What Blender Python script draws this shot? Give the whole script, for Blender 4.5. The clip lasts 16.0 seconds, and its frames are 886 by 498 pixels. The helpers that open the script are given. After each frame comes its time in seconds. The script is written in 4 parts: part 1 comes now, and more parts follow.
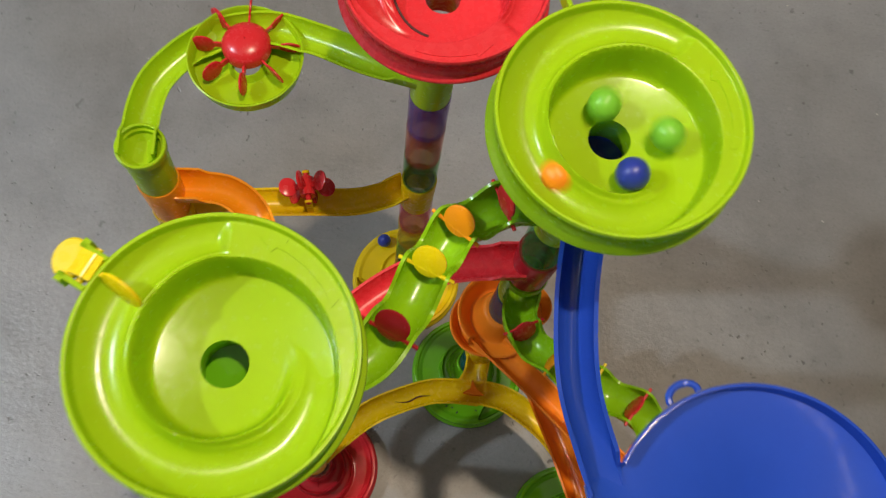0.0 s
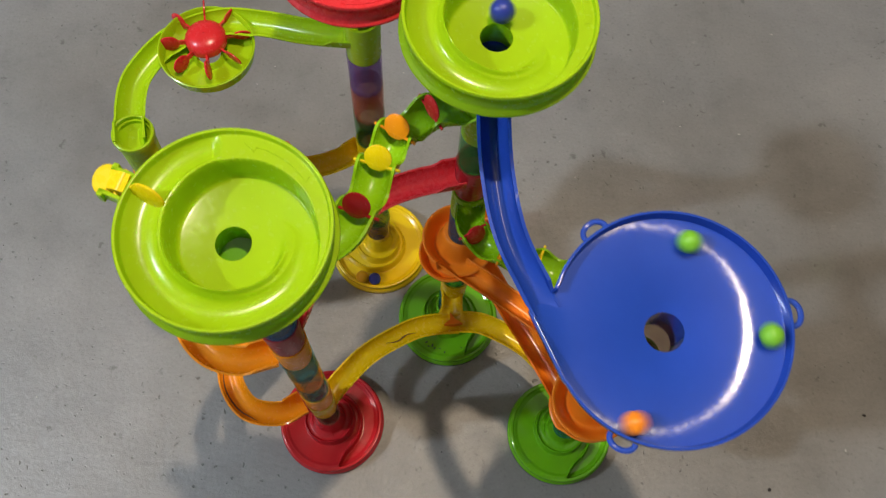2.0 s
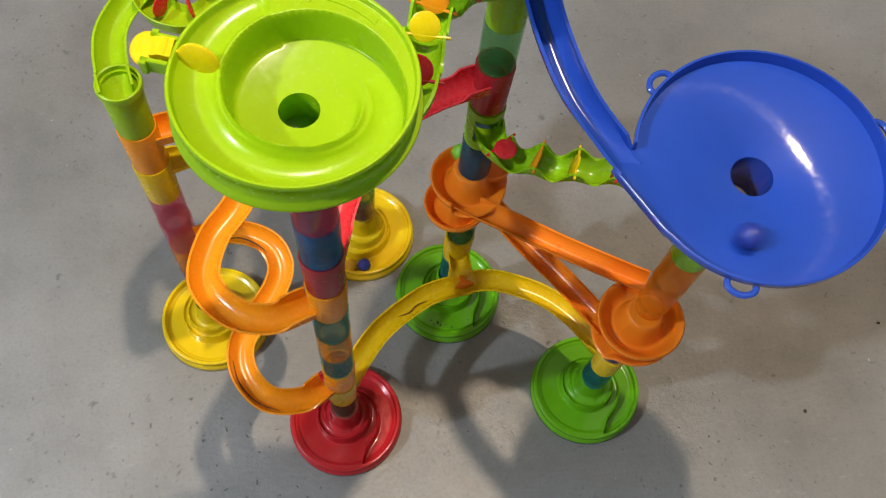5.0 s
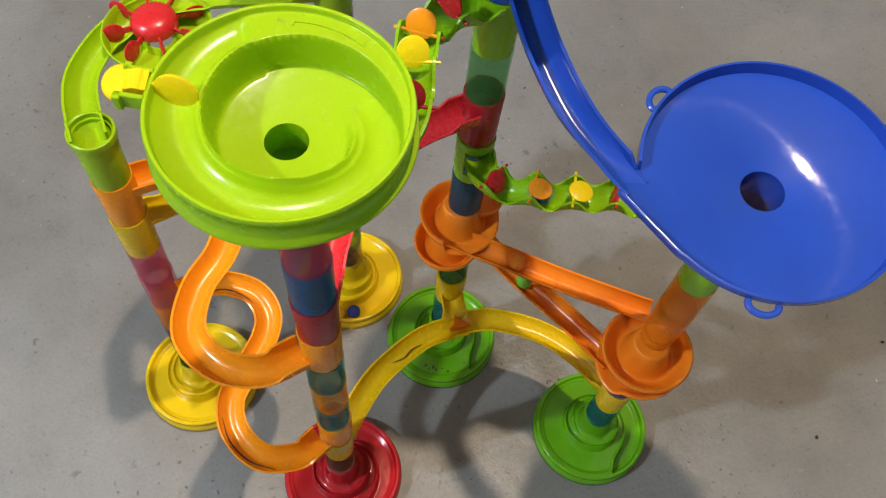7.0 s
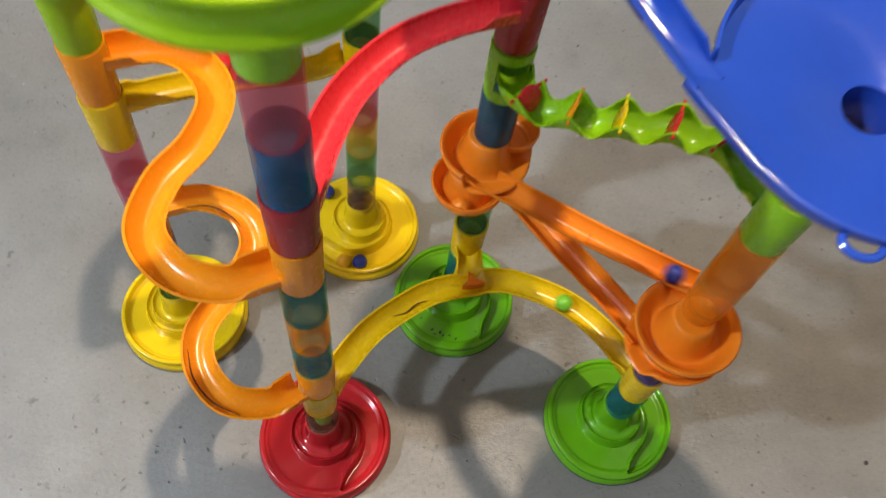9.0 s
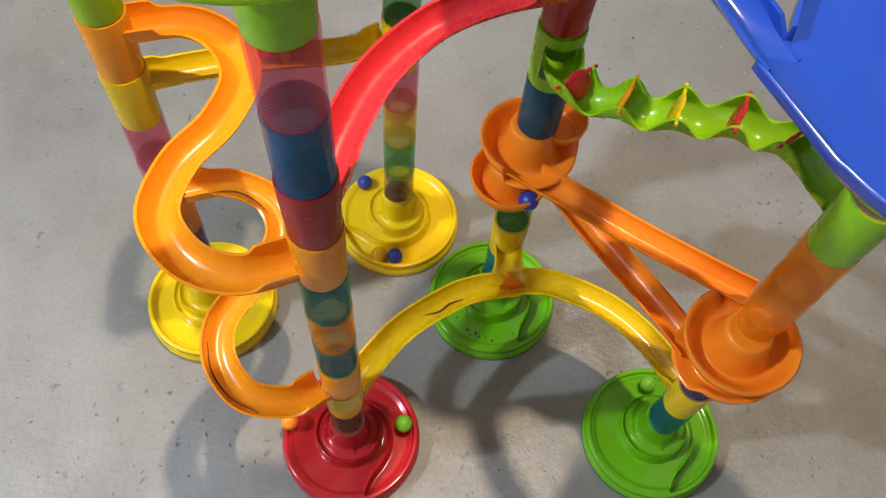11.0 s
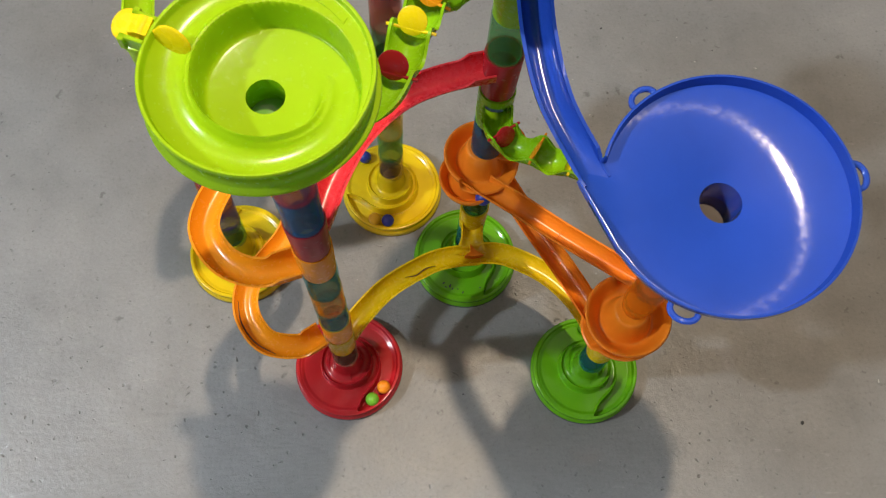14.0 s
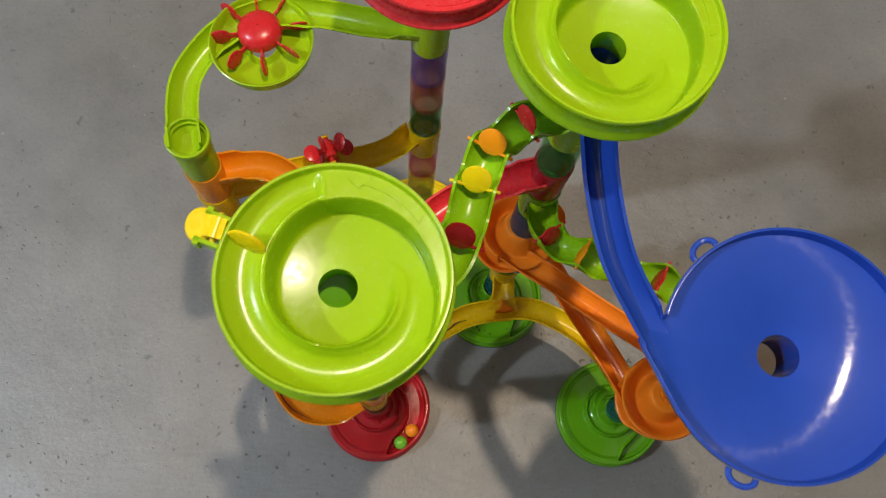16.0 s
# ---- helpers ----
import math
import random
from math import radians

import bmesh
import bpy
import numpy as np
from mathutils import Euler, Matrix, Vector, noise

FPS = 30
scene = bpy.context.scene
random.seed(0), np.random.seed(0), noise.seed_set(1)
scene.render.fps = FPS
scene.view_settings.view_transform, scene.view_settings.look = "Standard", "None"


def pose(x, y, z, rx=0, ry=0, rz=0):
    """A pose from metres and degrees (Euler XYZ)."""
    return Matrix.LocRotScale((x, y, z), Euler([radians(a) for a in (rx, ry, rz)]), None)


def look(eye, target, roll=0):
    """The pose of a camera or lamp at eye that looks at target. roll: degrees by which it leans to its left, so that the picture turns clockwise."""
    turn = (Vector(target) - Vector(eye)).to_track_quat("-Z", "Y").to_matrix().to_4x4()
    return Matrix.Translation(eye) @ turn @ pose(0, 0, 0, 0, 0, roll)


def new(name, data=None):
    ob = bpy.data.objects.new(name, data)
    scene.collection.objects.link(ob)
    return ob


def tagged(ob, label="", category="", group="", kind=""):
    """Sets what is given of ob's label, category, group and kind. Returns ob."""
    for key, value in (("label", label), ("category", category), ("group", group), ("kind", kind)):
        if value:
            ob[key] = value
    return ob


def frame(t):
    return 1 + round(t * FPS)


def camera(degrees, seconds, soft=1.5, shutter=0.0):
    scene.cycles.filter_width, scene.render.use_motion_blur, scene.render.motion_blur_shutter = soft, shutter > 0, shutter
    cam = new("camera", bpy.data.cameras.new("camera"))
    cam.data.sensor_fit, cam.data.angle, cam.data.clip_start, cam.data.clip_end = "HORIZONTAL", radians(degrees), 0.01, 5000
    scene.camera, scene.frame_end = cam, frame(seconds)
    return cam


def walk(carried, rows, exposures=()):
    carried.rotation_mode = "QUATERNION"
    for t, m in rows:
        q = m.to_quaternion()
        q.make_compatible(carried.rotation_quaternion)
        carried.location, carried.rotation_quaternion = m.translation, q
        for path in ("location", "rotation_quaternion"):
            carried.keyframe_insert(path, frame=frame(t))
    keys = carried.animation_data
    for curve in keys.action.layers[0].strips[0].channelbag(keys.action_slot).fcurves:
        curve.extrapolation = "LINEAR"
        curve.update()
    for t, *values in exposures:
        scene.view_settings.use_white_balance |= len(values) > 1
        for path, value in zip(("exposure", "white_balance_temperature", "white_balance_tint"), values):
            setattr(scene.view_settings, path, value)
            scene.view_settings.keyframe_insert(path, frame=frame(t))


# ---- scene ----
cam = camera(54.0, 16.0, soft=1.15, shutter=0.5)
PATH = [
    (0, (0.0352, 0.0608, 1.0159), (0.0458, 0.729, -0.8688), 10.38),
    (0.5, (0.0396, 0.0106, 1.0714), (0.0428, 0.7176, -0.7993), 5.89),
    (1, (0.0478, 0.0028, 1.0676), (0.052, 0.7035, -0.8055), 3.32),
    (1.5, (0.0612, -0.0175, 1.0886), (0.0691, 0.6851, -0.784), 1.39),
    (2, (0.0606, -0.0585, 1.1028), (0.1062, 0.6659, -0.7603), 2.88),
    (2.5, (0.0477, -0.0972, 1.1074), (0.1284, 0.6419, -0.7491), 4.29),
    (3, (0.036, -0.1178, 1.1111), (0.1463, 0.6269, -0.7423), 5.61),
    (3.5, (0.0435, -0.1133, 1.1016), (0.1778, 0.649, -0.7419), 6.45),
    (4, (0.0077, -0.1313, 1.0756), (0.1616, 0.6505, -0.7589), 6.46),
    (4.2, (-0.0128, -0.13, 1.0541), (0.1648, 0.6604, -0.7737), 6.63),
    (6.3, (-0.0544, -0.13, 0.9845), (0.2589, 0.7683, -0.7757), 5.07),
    (6.5, (-0.0549, -0.1275, 0.9818), (0.2605, 0.7759, -0.7737), 4.99),
    (7, (-0.0518, -0.1205, 0.9723), (0.2681, 0.7979, -0.7766), 5.13),
    (7.5, (-0.0536, -0.123, 0.9556), (0.2645, 0.7907, -0.7951), 5.96),
    (8, (-0.0486, -0.133, 0.9519), (0.2704, 0.7799, -0.799), 7.01),
    (8.5, (-0.0397, -0.1365, 0.9372), (0.2481, 0.7767, -0.8194), 7.46),
    (9, (-0.0271, -0.1182, 0.8526), (0.2149, 0.8184, -0.8974), 7.49),
    (9.2, (-0.025, -0.1152, 0.8221), (0.1968, 0.8212, -0.9313), 7.13),
    (11.3, (-0.0144, -0.0986, 0.8153), (0.1145, 0.844, -0.9443), 4.35),
    (11.5, (-0.0145, -0.1009, 0.8162), (0.115, 0.8476, -0.9394), 4.77),
    (12, (-0.012, -0.1001, 0.8471), (0.107, 0.8142, -0.9287), 4.42),
    (12.5, (-0.0103, -0.0956, 0.9121), (0.0869, 0.7592, -0.8939), 3.59),
    (13, (-0.0085, -0.1131, 0.9467), (0.0731, 0.6819, -0.8871), 3.3),
    (13.5, (0.0057, -0.1205, 0.994), (0.0819, 0.6422, -0.854), 3.2),
    (14, (0.0274, -0.1203, 1.0385), (0.0959, 0.6102, -0.8221), 2.95),
    (14.5, (0.0108, -0.0954, 1.0646), (0.0785, 0.6099, -0.8058), 3.08),
    (15, (-0.0069, -0.0792, 1.0817), (0.0626, 0.6075, -0.7948), 3.22),
    (15.5, (-0.0139, -0.0399, 1.1051), (0.0551, 0.6124, -0.7849), 3.68),
    (16, (-0.0088, 0.0109, 1.0836), (0.0661, 0.591, -0.8288), 5.4),
]
EXPOSURES = [(0, -0.28), (0.5, -0.25), (1.5, -0.25), (4, -0.03), (7, 0.03), (8.5, 0.1), (9, 0.24), (11.5, 0.4), (12.5, 0.27), (13.5, 0.12), (14.5, -0.06), (15.5, -0.19), (16, -0.36)]
walk(cam, [(t, look(eye, target, roll)) for t, eye, target, roll in PATH], EXPOSURES)

# ---- light ----
world = bpy.data.worlds.new("world")
scene.world = world
world.use_nodes = True
world.node_tree.nodes["Background"].inputs[0].default_value = (0.85, 0.9, 1.0, 1)
world.node_tree.nodes["Background"].inputs[1].default_value = 0.02


def ceiling_bulb(name, place, power, size, colour):
    """A bare bulb under the ceiling."""
    data = bpy.data.lights.new(name, "POINT")
    data.shadow_soft_size, data.energy, data.color = size, power, colour
    ob = new(name, data)
    ob.location = place
    return ob


ceiling_bulb("ceiling_lamp_warm", (0.22, 0.34, 2.30), 110, 0.028, (1.0, 0.81, 0.60))
ceiling_bulb("ceiling_lamp_cool", (-2.62, -0.13, 3.20), 300, 0.070, (0.77, 0.885, 1.0))

# ---- materials ----


def material(name):
    m = bpy.data.materials.new(name)
    m.use_nodes = True
    nt = m.node_tree
    return m, nt, nt.nodes["Principled BSDF"]


def link(nt, a, b):
    nt.links.new(a, b)


def noise_node(nt, scale, detail=4.0, rough=0.55):
    tc = nt.nodes.new("ShaderNodeTexCoord")
    n = nt.nodes.new("ShaderNodeTexNoise")
    n.inputs["Scale"].default_value, n.inputs["Detail"].default_value, n.inputs["Roughness"].default_value = scale, detail, rough
    link(nt, tc.outputs["Object"], n.inputs["Vector"])
    return n


def ramp(nt, src, stops):
    r = nt.nodes.new("ShaderNodeValToRGB")
    els = r.color_ramp.elements
    while len(els) < len(stops):
        els.new(0.5)
    for e, (p, c) in zip(els, stops):
        e.position, e.color = p, (c if len(c) == 4 else (*c, 1))
    link(nt, src, r.inputs[0])
    return r


def grey(v):
    return (v, v, v)


def plastic(name, rgb, rough=0.24, sub=0.0, inner=None):
    """Moulded toy plastic: even colour with faint flow marks, fine scratches in the gloss."""
    m, nt, b = material(name)
    n = noise_node(nt, 18, 3)
    lo, hi = [c * 0.93 for c in rgb], [min(1, c * 1.05) for c in rgb]
    r = ramp(nt, n.outputs["Fac"], [(0.3, lo), (0.7, hi)])
    link(nt, r.outputs[0], b.inputs["Base Color"])
    n2 = noise_node(nt, 240, 2)
    rr = ramp(nt, n2.outputs["Fac"], [(0.3, grey(rough * 0.8)), (0.75, grey(rough * 1.35))])
    link(nt, rr.outputs[0], b.inputs["Roughness"])
    b.inputs["IOR"].default_value = 1.5
    bump = nt.nodes.new("ShaderNodeBump")
    bump.inputs["Strength"].default_value, bump.inputs["Distance"].default_value = 0.03, 0.001
    link(nt, n.outputs["Fac"], bump.inputs["Height"])
    link(nt, bump.outputs[0], b.inputs["Normal"])
    if sub:
        t = nt.nodes.new("ShaderNodeBsdfTranslucent")
        t.inputs[0].default_value = (*(inner or rgb), 1)
        mix = nt.nodes.new("ShaderNodeMixShader")
        mix.inputs[0].default_value = sub
        link(nt, b.outputs[0], mix.inputs[1])
        link(nt, t.outputs[0], mix.inputs[2])
        link(nt, mix.outputs[0], nt.nodes["Material Output"].inputs[0])
    return m


def clear_plastic(name, rgb, dense=0.45):
    """Tinted see-through plastic of the tubes."""
    m, nt, b = material(name)
    n = noise_node(nt, 60, 3)
    b.inputs["Base Color"].default_value = (*[min(1, c * 1.1 + 0.01) for c in rgb], 1)
    rr = ramp(nt, n.outputs["Fac"], [(0.35, grey(0.07)), (0.7, grey(0.17))])
    link(nt, rr.outputs[0], b.inputs["Roughness"])
    t = nt.nodes.new("ShaderNodeBsdfTransparent")
    t.inputs[0].default_value = (*[c ** 0.13 for c in rgb], 1)
    mix = nt.nodes.new("ShaderNodeMixShader")
    mix.inputs[0].default_value = dense * 0.34
    link(nt, t.outputs[0], mix.inputs[1])
    link(nt, b.outputs[0], mix.inputs[2])
    link(nt, mix.outputs[0], nt.nodes["Material Output"].inputs[0])
    return m


LIME = plastic("lime_plastic", (0.435, 0.67, 0.008), 0.225, 0.25, (0.22, 0.72, 0.004))
LEAF = plastic("leaf_green_plastic", (0.30, 0.60, 0.008), 0.24, 0.18, (0.14, 0.62, 0.004))
BASE_GREEN = plastic("base_green_plastic", (0.128, 0.39, 0.007), 0.11)
RED = plastic("red_plastic", (0.66, 0.022, 0.028), 0.24, 0.08)
PINKRED = plastic("coral_red_plastic", (0.78, 0.035, 0.045), 0.26, 0.12)
BASE_RED = plastic("base_red_plastic", (0.46, 0.016, 0.022), 0.11)
YELLOW = plastic("yellow_plastic", (0.82, 0.54, 0.004), 0.24, 0.12)
BASE_YELLOW = plastic("base_yellow_plastic", (0.80, 0.56, 0.006), 0.16)
BRIGHT_YELLOW = plastic("bright_yellow_plastic", (0.92, 0.72, 0.006), 0.26, 0.12)
ORANGE = plastic("orange_plastic", (1.0, 0.265, 0.016), 0.20, 0.14, (1.0, 0.24, 0.010))
AMBER = plastic("amber_orange_plastic", (1.0, 0.345, 0.010), 0.23, 0.12, (1.0, 0.30, 0.008))
BLUE = plastic("blue_plastic", (0.018, 0.066, 0.43), 0.105)
nt = BLUE.node_tree
tan = nt.nodes.new("ShaderNodeTangent")
tan.direction_type, tan.axis = "RADIAL", "Z"
link(nt, tan.outputs[0], nt.nodes["Principled BSDF"].inputs["Tangent"])
nt.nodes["Principled BSDF"].inputs["Anisotropic"].default_value = 0.94
nt.nodes["Principled BSDF"].inputs["Anisotropic Rotation"].default_value = 0.0
scuff = noise_node(nt, 70, 5, 0.7)
worn = nt.nodes.new("ShaderNodeBump")
worn.inputs["Strength"].default_value, worn.inputs["Distance"].default_value = 0.045, 0.0008
link(nt, scuff.outputs["Fac"], worn.inputs["Height"])
link(nt, worn.outputs[0], nt.nodes["Principled BSDF"].inputs["Normal"])
BALL_BLUE = plastic("ball_blue", (0.02, 0.04, 0.30), 0.35)
BALL_GREEN = plastic("ball_green", (0.19, 0.52, 0.03), 0.35)
BALL_YELLOW = plastic("ball_yellow", (0.85, 0.48, 0.01), 0.35)
BALL_ORANGE = plastic("ball_orange", (0.95, 0.28, 0.012), 0.35)
DARK = plastic("dark_gap", (0.05, 0.004, 0.004), 0.6)
INK = plastic("ink_mark", (0.10, 0.035, 0.01), 0.6)

T_PINK = clear_plastic("clear_pink", (0.62, 0.10, 0.16), 0.5)
T_PURPLE = clear_plastic("clear_purple", (0.16, 0.08, 0.30), 0.8)
T_BLUE = clear_plastic("clear_blue", (0.01, 0.13, 0.32), 1.0)
T_TEAL = clear_plastic("clear_teal", (0.02, 0.24, 0.26), 0.8)
T_ORANGE = clear_plastic("clear_orange", (0.90, 0.30, 0.012), 0.9)
T_YELLOW = clear_plastic("clear_yellow", (0.75, 0.45, 0.03), 0.5)
T_GREEN = clear_plastic("clear_green", (0.10, 0.36, 0.10), 0.45)
T_BROWN = clear_plastic("clear_smoky_brown", (0.42, 0.25, 0.17), 0.5)
T_RUST = clear_plastic("clear_rust_red", (0.52, 0.12, 0.07), 0.75)
T_NAVY = clear_plastic("clear_navy", (0.006, 0.075, 0.14), 1.5)
COLLAR_SHADED_FLAP_RED = plastic("deep_red_plastic", (0.42, 0.014, 0.022), 0.22, 0.2)


def concrete():
    """Trowelled slab: broad cloudy tone, mottling, fine grain, pits, pale scrapes and brown patches painted in for
    shade.
    """
    m, nt, b = material("concrete")

    def times(a, c, fac=1.0):
        n = nt.nodes.new("ShaderNodeMixRGB")
        n.blend_type, n.inputs[0].default_value = "MULTIPLY", fac
        link(nt, a, n.inputs[1])
        link(nt, c, n.inputs[2])
        return n.outputs[0]

    big = noise_node(nt, 2.6, 5, 0.6)
    brown_shade = noise_node(nt, 1.1, 3, 0.5)
    mid = noise_node(nt, 14, 8, 0.68)
    fine = noise_node(nt, 230, 4, 0.65)
    c1 = ramp(nt, big.outputs["Fac"], [(0.32, (0.212, 0.216, 0.220)), (0.5, (0.248, 0.251, 0.253)), (0.66, (0.284, 0.284, 0.282))])
    # broad brown patches: brownish shade put into the slab colour
    c0 = ramp(nt, brown_shade.outputs["Fac"], [(0.40, (0.86, 0.81, 0.75)), (0.52, grey(1.0))])
    c2 = ramp(nt, mid.outputs["Fac"], [(0.30, grey(0.86)), (0.46, grey(0.98)), (0.70, grey(1.07))])
    c3 = ramp(nt, fine.outputs["Fac"], [(0.24, grey(0.72)), (0.42, grey(0.98)), (0.58, grey(1.02)), (0.75, grey(1.12))])
    tone = times(times(times(c1.outputs[0], c0.outputs[0]), c2.outputs[0]), c3.outputs[0])
    # pits gathered in patches
    cell = nt.nodes.new("ShaderNodeTexVoronoi")
    cell.inputs["Scale"].default_value = 75
    warp = noise_node(nt, 30, 3)
    shift = nt.nodes.new("ShaderNodeMixRGB")
    shift.inputs[0].default_value = 0.03
    tc = nt.nodes.new("ShaderNodeTexCoord")
    link(nt, tc.outputs["Object"], shift.inputs[1])
    link(nt, warp.outputs["Color"], shift.inputs[2])
    link(nt, shift.outputs[0], cell.inputs["Vector"])
    pit = ramp(nt, cell.outputs["Distance"], [(0.06, grey(0.60)), (0.17, grey(1.0))])
    where = noise_node(nt, 4.5, 4, 0.6)
    patch = ramp(nt, where.outputs["Fac"], [(0.44, grey(0.0)), (0.60, grey(1.0))])
    pits = nt.nodes.new("ShaderNodeMixRGB")
    pits.inputs[1].default_value = (1, 1, 1, 1)
    link(nt, patch.outputs[0], pits.inputs[0])
    link(nt, pit.outputs[0], pits.inputs[2])
    tone = times(tone, pits.outputs[0])
    # pale lime scrapes and worn streaks, gathered where the slab is rubbed
    stretch = nt.nodes.new("ShaderNodeMapping")
    stretch.inputs["Scale"].default_value, stretch.inputs["Rotation"].default_value = (34, 120, 1), (0, 0, 0.6)
    link(nt, tc.outputs["Object"], stretch.inputs["Vector"])
    streak = nt.nodes.new("ShaderNodeTexNoise")
    streak.inputs["Scale"].default_value, streak.inputs["Detail"].default_value, streak.inputs["Roughness"].default_value = 1.0, 6, 0.7
    link(nt, stretch.outputs[0], streak.inputs["Vector"])
    rub = noise_node(nt, 3.4, 5, 0.65)
    pale = ramp(nt, streak.outputs["Fac"], [(0.60, grey(0.0)), (0.70, grey(0.34))])
    zone = ramp(nt, rub.outputs["Fac"], [(0.46, grey(0.0)), (0.60, grey(1.0))])
    amount = times(pale.outputs[0], zone.outputs[0])
    lime = nt.nodes.new("ShaderNodeMixRGB")
    lime.inputs[2].default_value = (0.42, 0.41, 0.385, 1)
    link(nt, amount, lime.inputs[0])
    link(nt, tone, lime.inputs[1])
    tone = lime.outputs[0]
    # small dark blots of uneven shape
    blot = noise_node(nt, 46, 3, 0.6)
    dark = ramp(nt, blot.outputs["Fac"], [(0.27, grey(0.62)), (0.33, grey(1.0))])
    tone = times(tone, dark.outputs[0])
    link(nt, tone, b.inputs["Base Color"])
    rr = ramp(nt, mid.outputs["Fac"], [(0.3, grey(0.27)), (0.7, grey(0.50))])
    link(nt, rr.outputs[0], b.inputs["Roughness"])
    last = None
    for src, strength, distance in ((fine.outputs["Fac"], 0.22, 0.0010), (mid.outputs["Fac"], 0.42, 0.006), (pits.outputs[0], 0.8, 0.003)):
        bump = nt.nodes.new("ShaderNodeBump")
        bump.inputs["Strength"].default_value, bump.inputs["Distance"].default_value = strength, distance
        link(nt, src, bump.inputs["Height"])
        if last:
            link(nt, last, bump.inputs["Normal"])
        last = bump.outputs[0]
    link(nt, last, b.inputs["Normal"])
    return m


def wall_paint(name, rgb):
    m, nt, b = material(name)
    n = noise_node(nt, 6, 6)
    r = ramp(nt, n.outputs["Fac"], [(0.3, [c * 0.9 for c in rgb]), (0.7, rgb)])
    link(nt, r.outputs[0], b.inputs["Base Color"])
    b.inputs["Roughness"].default_value = 0.8
    return m


CONCRETE = concrete()
WALL = wall_paint("basement_wall_paint", (0.35, 0.345, 0.335))
CEILING = wall_paint("ceiling_paint", (0.38, 0.375, 0.365))
SPECK = plastic("pale_speck", (0.45, 0.44, 0.40), 0.7)
CHIP = plastic("dark_grit", (0.03, 0.028, 0.025), 0.7)

# ---- building tools ----


def thing(name, label, category, group="", at=(0, 0, 0), turn=0.0):
    ob = new(name)
    ob.empty_display_size = 0.01
    ob.matrix_world = pose(*at, 0, 0, turn)
    return tagged(ob, label, category, group)


def part(name, bm, mat, parent=None, label="", angle=35):
    me = bpy.data.meshes.new(name)
    bmesh.ops.recalc_face_normals(bm, faces=bm.faces)
    bm.to_mesh(me)
    bm.free()
    me.materials.append(mat)
    for p in me.polygons:
        p.use_smooth = True
    me.set_sharp_from_angle(angle=radians(angle))
    ob = new(name, me)
    if parent is not None:
        ob.parent = parent
    return tagged(ob, label)


def lathe(profile, seg=48, centre=(0, 0), bm=None):
    """A closed ring profile of (radius, height) turned round z."""
    bm = bm or bmesh.new()
    rings = []
    for i in range(seg):
        a = 2 * math.pi * i / seg
        rings.append([bm.verts.new((centre[0] + r * math.cos(a), centre[1] + r * math.sin(a), z)) for r, z in profile])
    n = len(profile)
    for i in range(seg):
        p, q = rings[i], rings[(i + 1) % seg]
        for j in range(n):
            k = (j + 1) % n
            bm.faces.new((p[j], q[j], q[k], p[k]))
    return bm


def smooth_path(points, step=0.004):
    """Points of an even curve through the given ones (centripetal enough for these)."""
    pts = [Vector(p) for p in points]
    ext = [2 * pts[0] - pts[1]] + pts + [2 * pts[-1] - pts[-2]]
    out = []
    for i in range(1, len(ext) - 2):
        p0, p1, p2, p3 = ext[i - 1:i + 3]
        n = max(2, int((p2 - p1).length / step))
        for k in range(n):
            t = k / n
            out.append(0.5 * ((2 * p1) + (p2 - p0) * t + (2 * p0 - 5 * p1 + 4 * p2 - p3) * t * t + (3 * p1 - p0 - 3 * p2 + p3) * t ** 3))
    out.append(pts[-1])
    return out


def sweep(path, section, bm=None):
    """A closed section (across, up) carried along a path; section may be a function of the way run (0 to 1)."""
    bm = bm or bmesh.new()
    rows = []
    n = len(path)
    for i, p in enumerate(path):
        d = path[min(i + 1, n - 1)] - path[max(i - 1, 0)]
        side = Vector((d.y, -d.x, 0)).normalized()
        sec = section(i / (n - 1)) if callable(section) else section
        rows.append([bm.verts.new(p + side * u + Vector((0, 0, v))) for u, v in sec])
    m = len(rows[0])
    for a, b in zip(rows, rows[1:]):
        for j in range(m):
            k = (j + 1) % m
            bm.faces.new((a[j], b[j], b[k], a[k]))
    bm.faces.new(rows[0])
    bm.faces.new(rows[-1][::-1])
    return bm


def channel(half=0.0110, wall=0.0014, rise=0.0100, lip=0.0005, left=None, right=None, bow=0.0078, bow_left=None):
    """The section of a shallow round-bottomed channel; left and right: heights of the walls."""
    left = rise if left is None else left
    right = rise if right is None else right
    inner, outer = [], []
    for k in range(-6, 7):
        u = k / 6
        top = left if k < 0 else right
        v = min(top, bow if k >= 0 or bow_left is None else bow_left) * abs(u) ** 2.3
        inner.append((half * 0.97 * u, v))
        outer.append(((half * 0.97 + wall) * u, v - wall * (1 - 0.75 * abs(u) ** 3)))
    inner = [(-half, left)] + inner + [(half, right)]
    outer = [(-half - wall - lip, left)] + outer + [(half + wall + lip, right)]
    return inner + outer[::-1]


def shouldered(length, rise=0.0100, low=None, shoulder=0.013, **more):
    """A channel whose walls rise to shoulders where it meets its collars; low: the stretch where the left wall is cut down."""
    def section(s):
        d = min(s, 1 - s) * length
        up = shoulder * smoothstep(0.024, 0.016, d)
        cut = smoothstep(low[0], low[0] + 0.04, s) * (1 - smoothstep(low[1] - 0.04, low[1], s)) if low else 0
        return channel(left=(rise + up) * (1 - cut) + 0.0070 * cut, right=rise + up, **more)
    return section


def smoothstep(a, b, x):
    """Runs from 0 at a to 1 at b, whichever is larger."""
    t = min(1.0, max(0.0, (x - a) / (b - a)))
    return t * t * (3 - 2 * t)


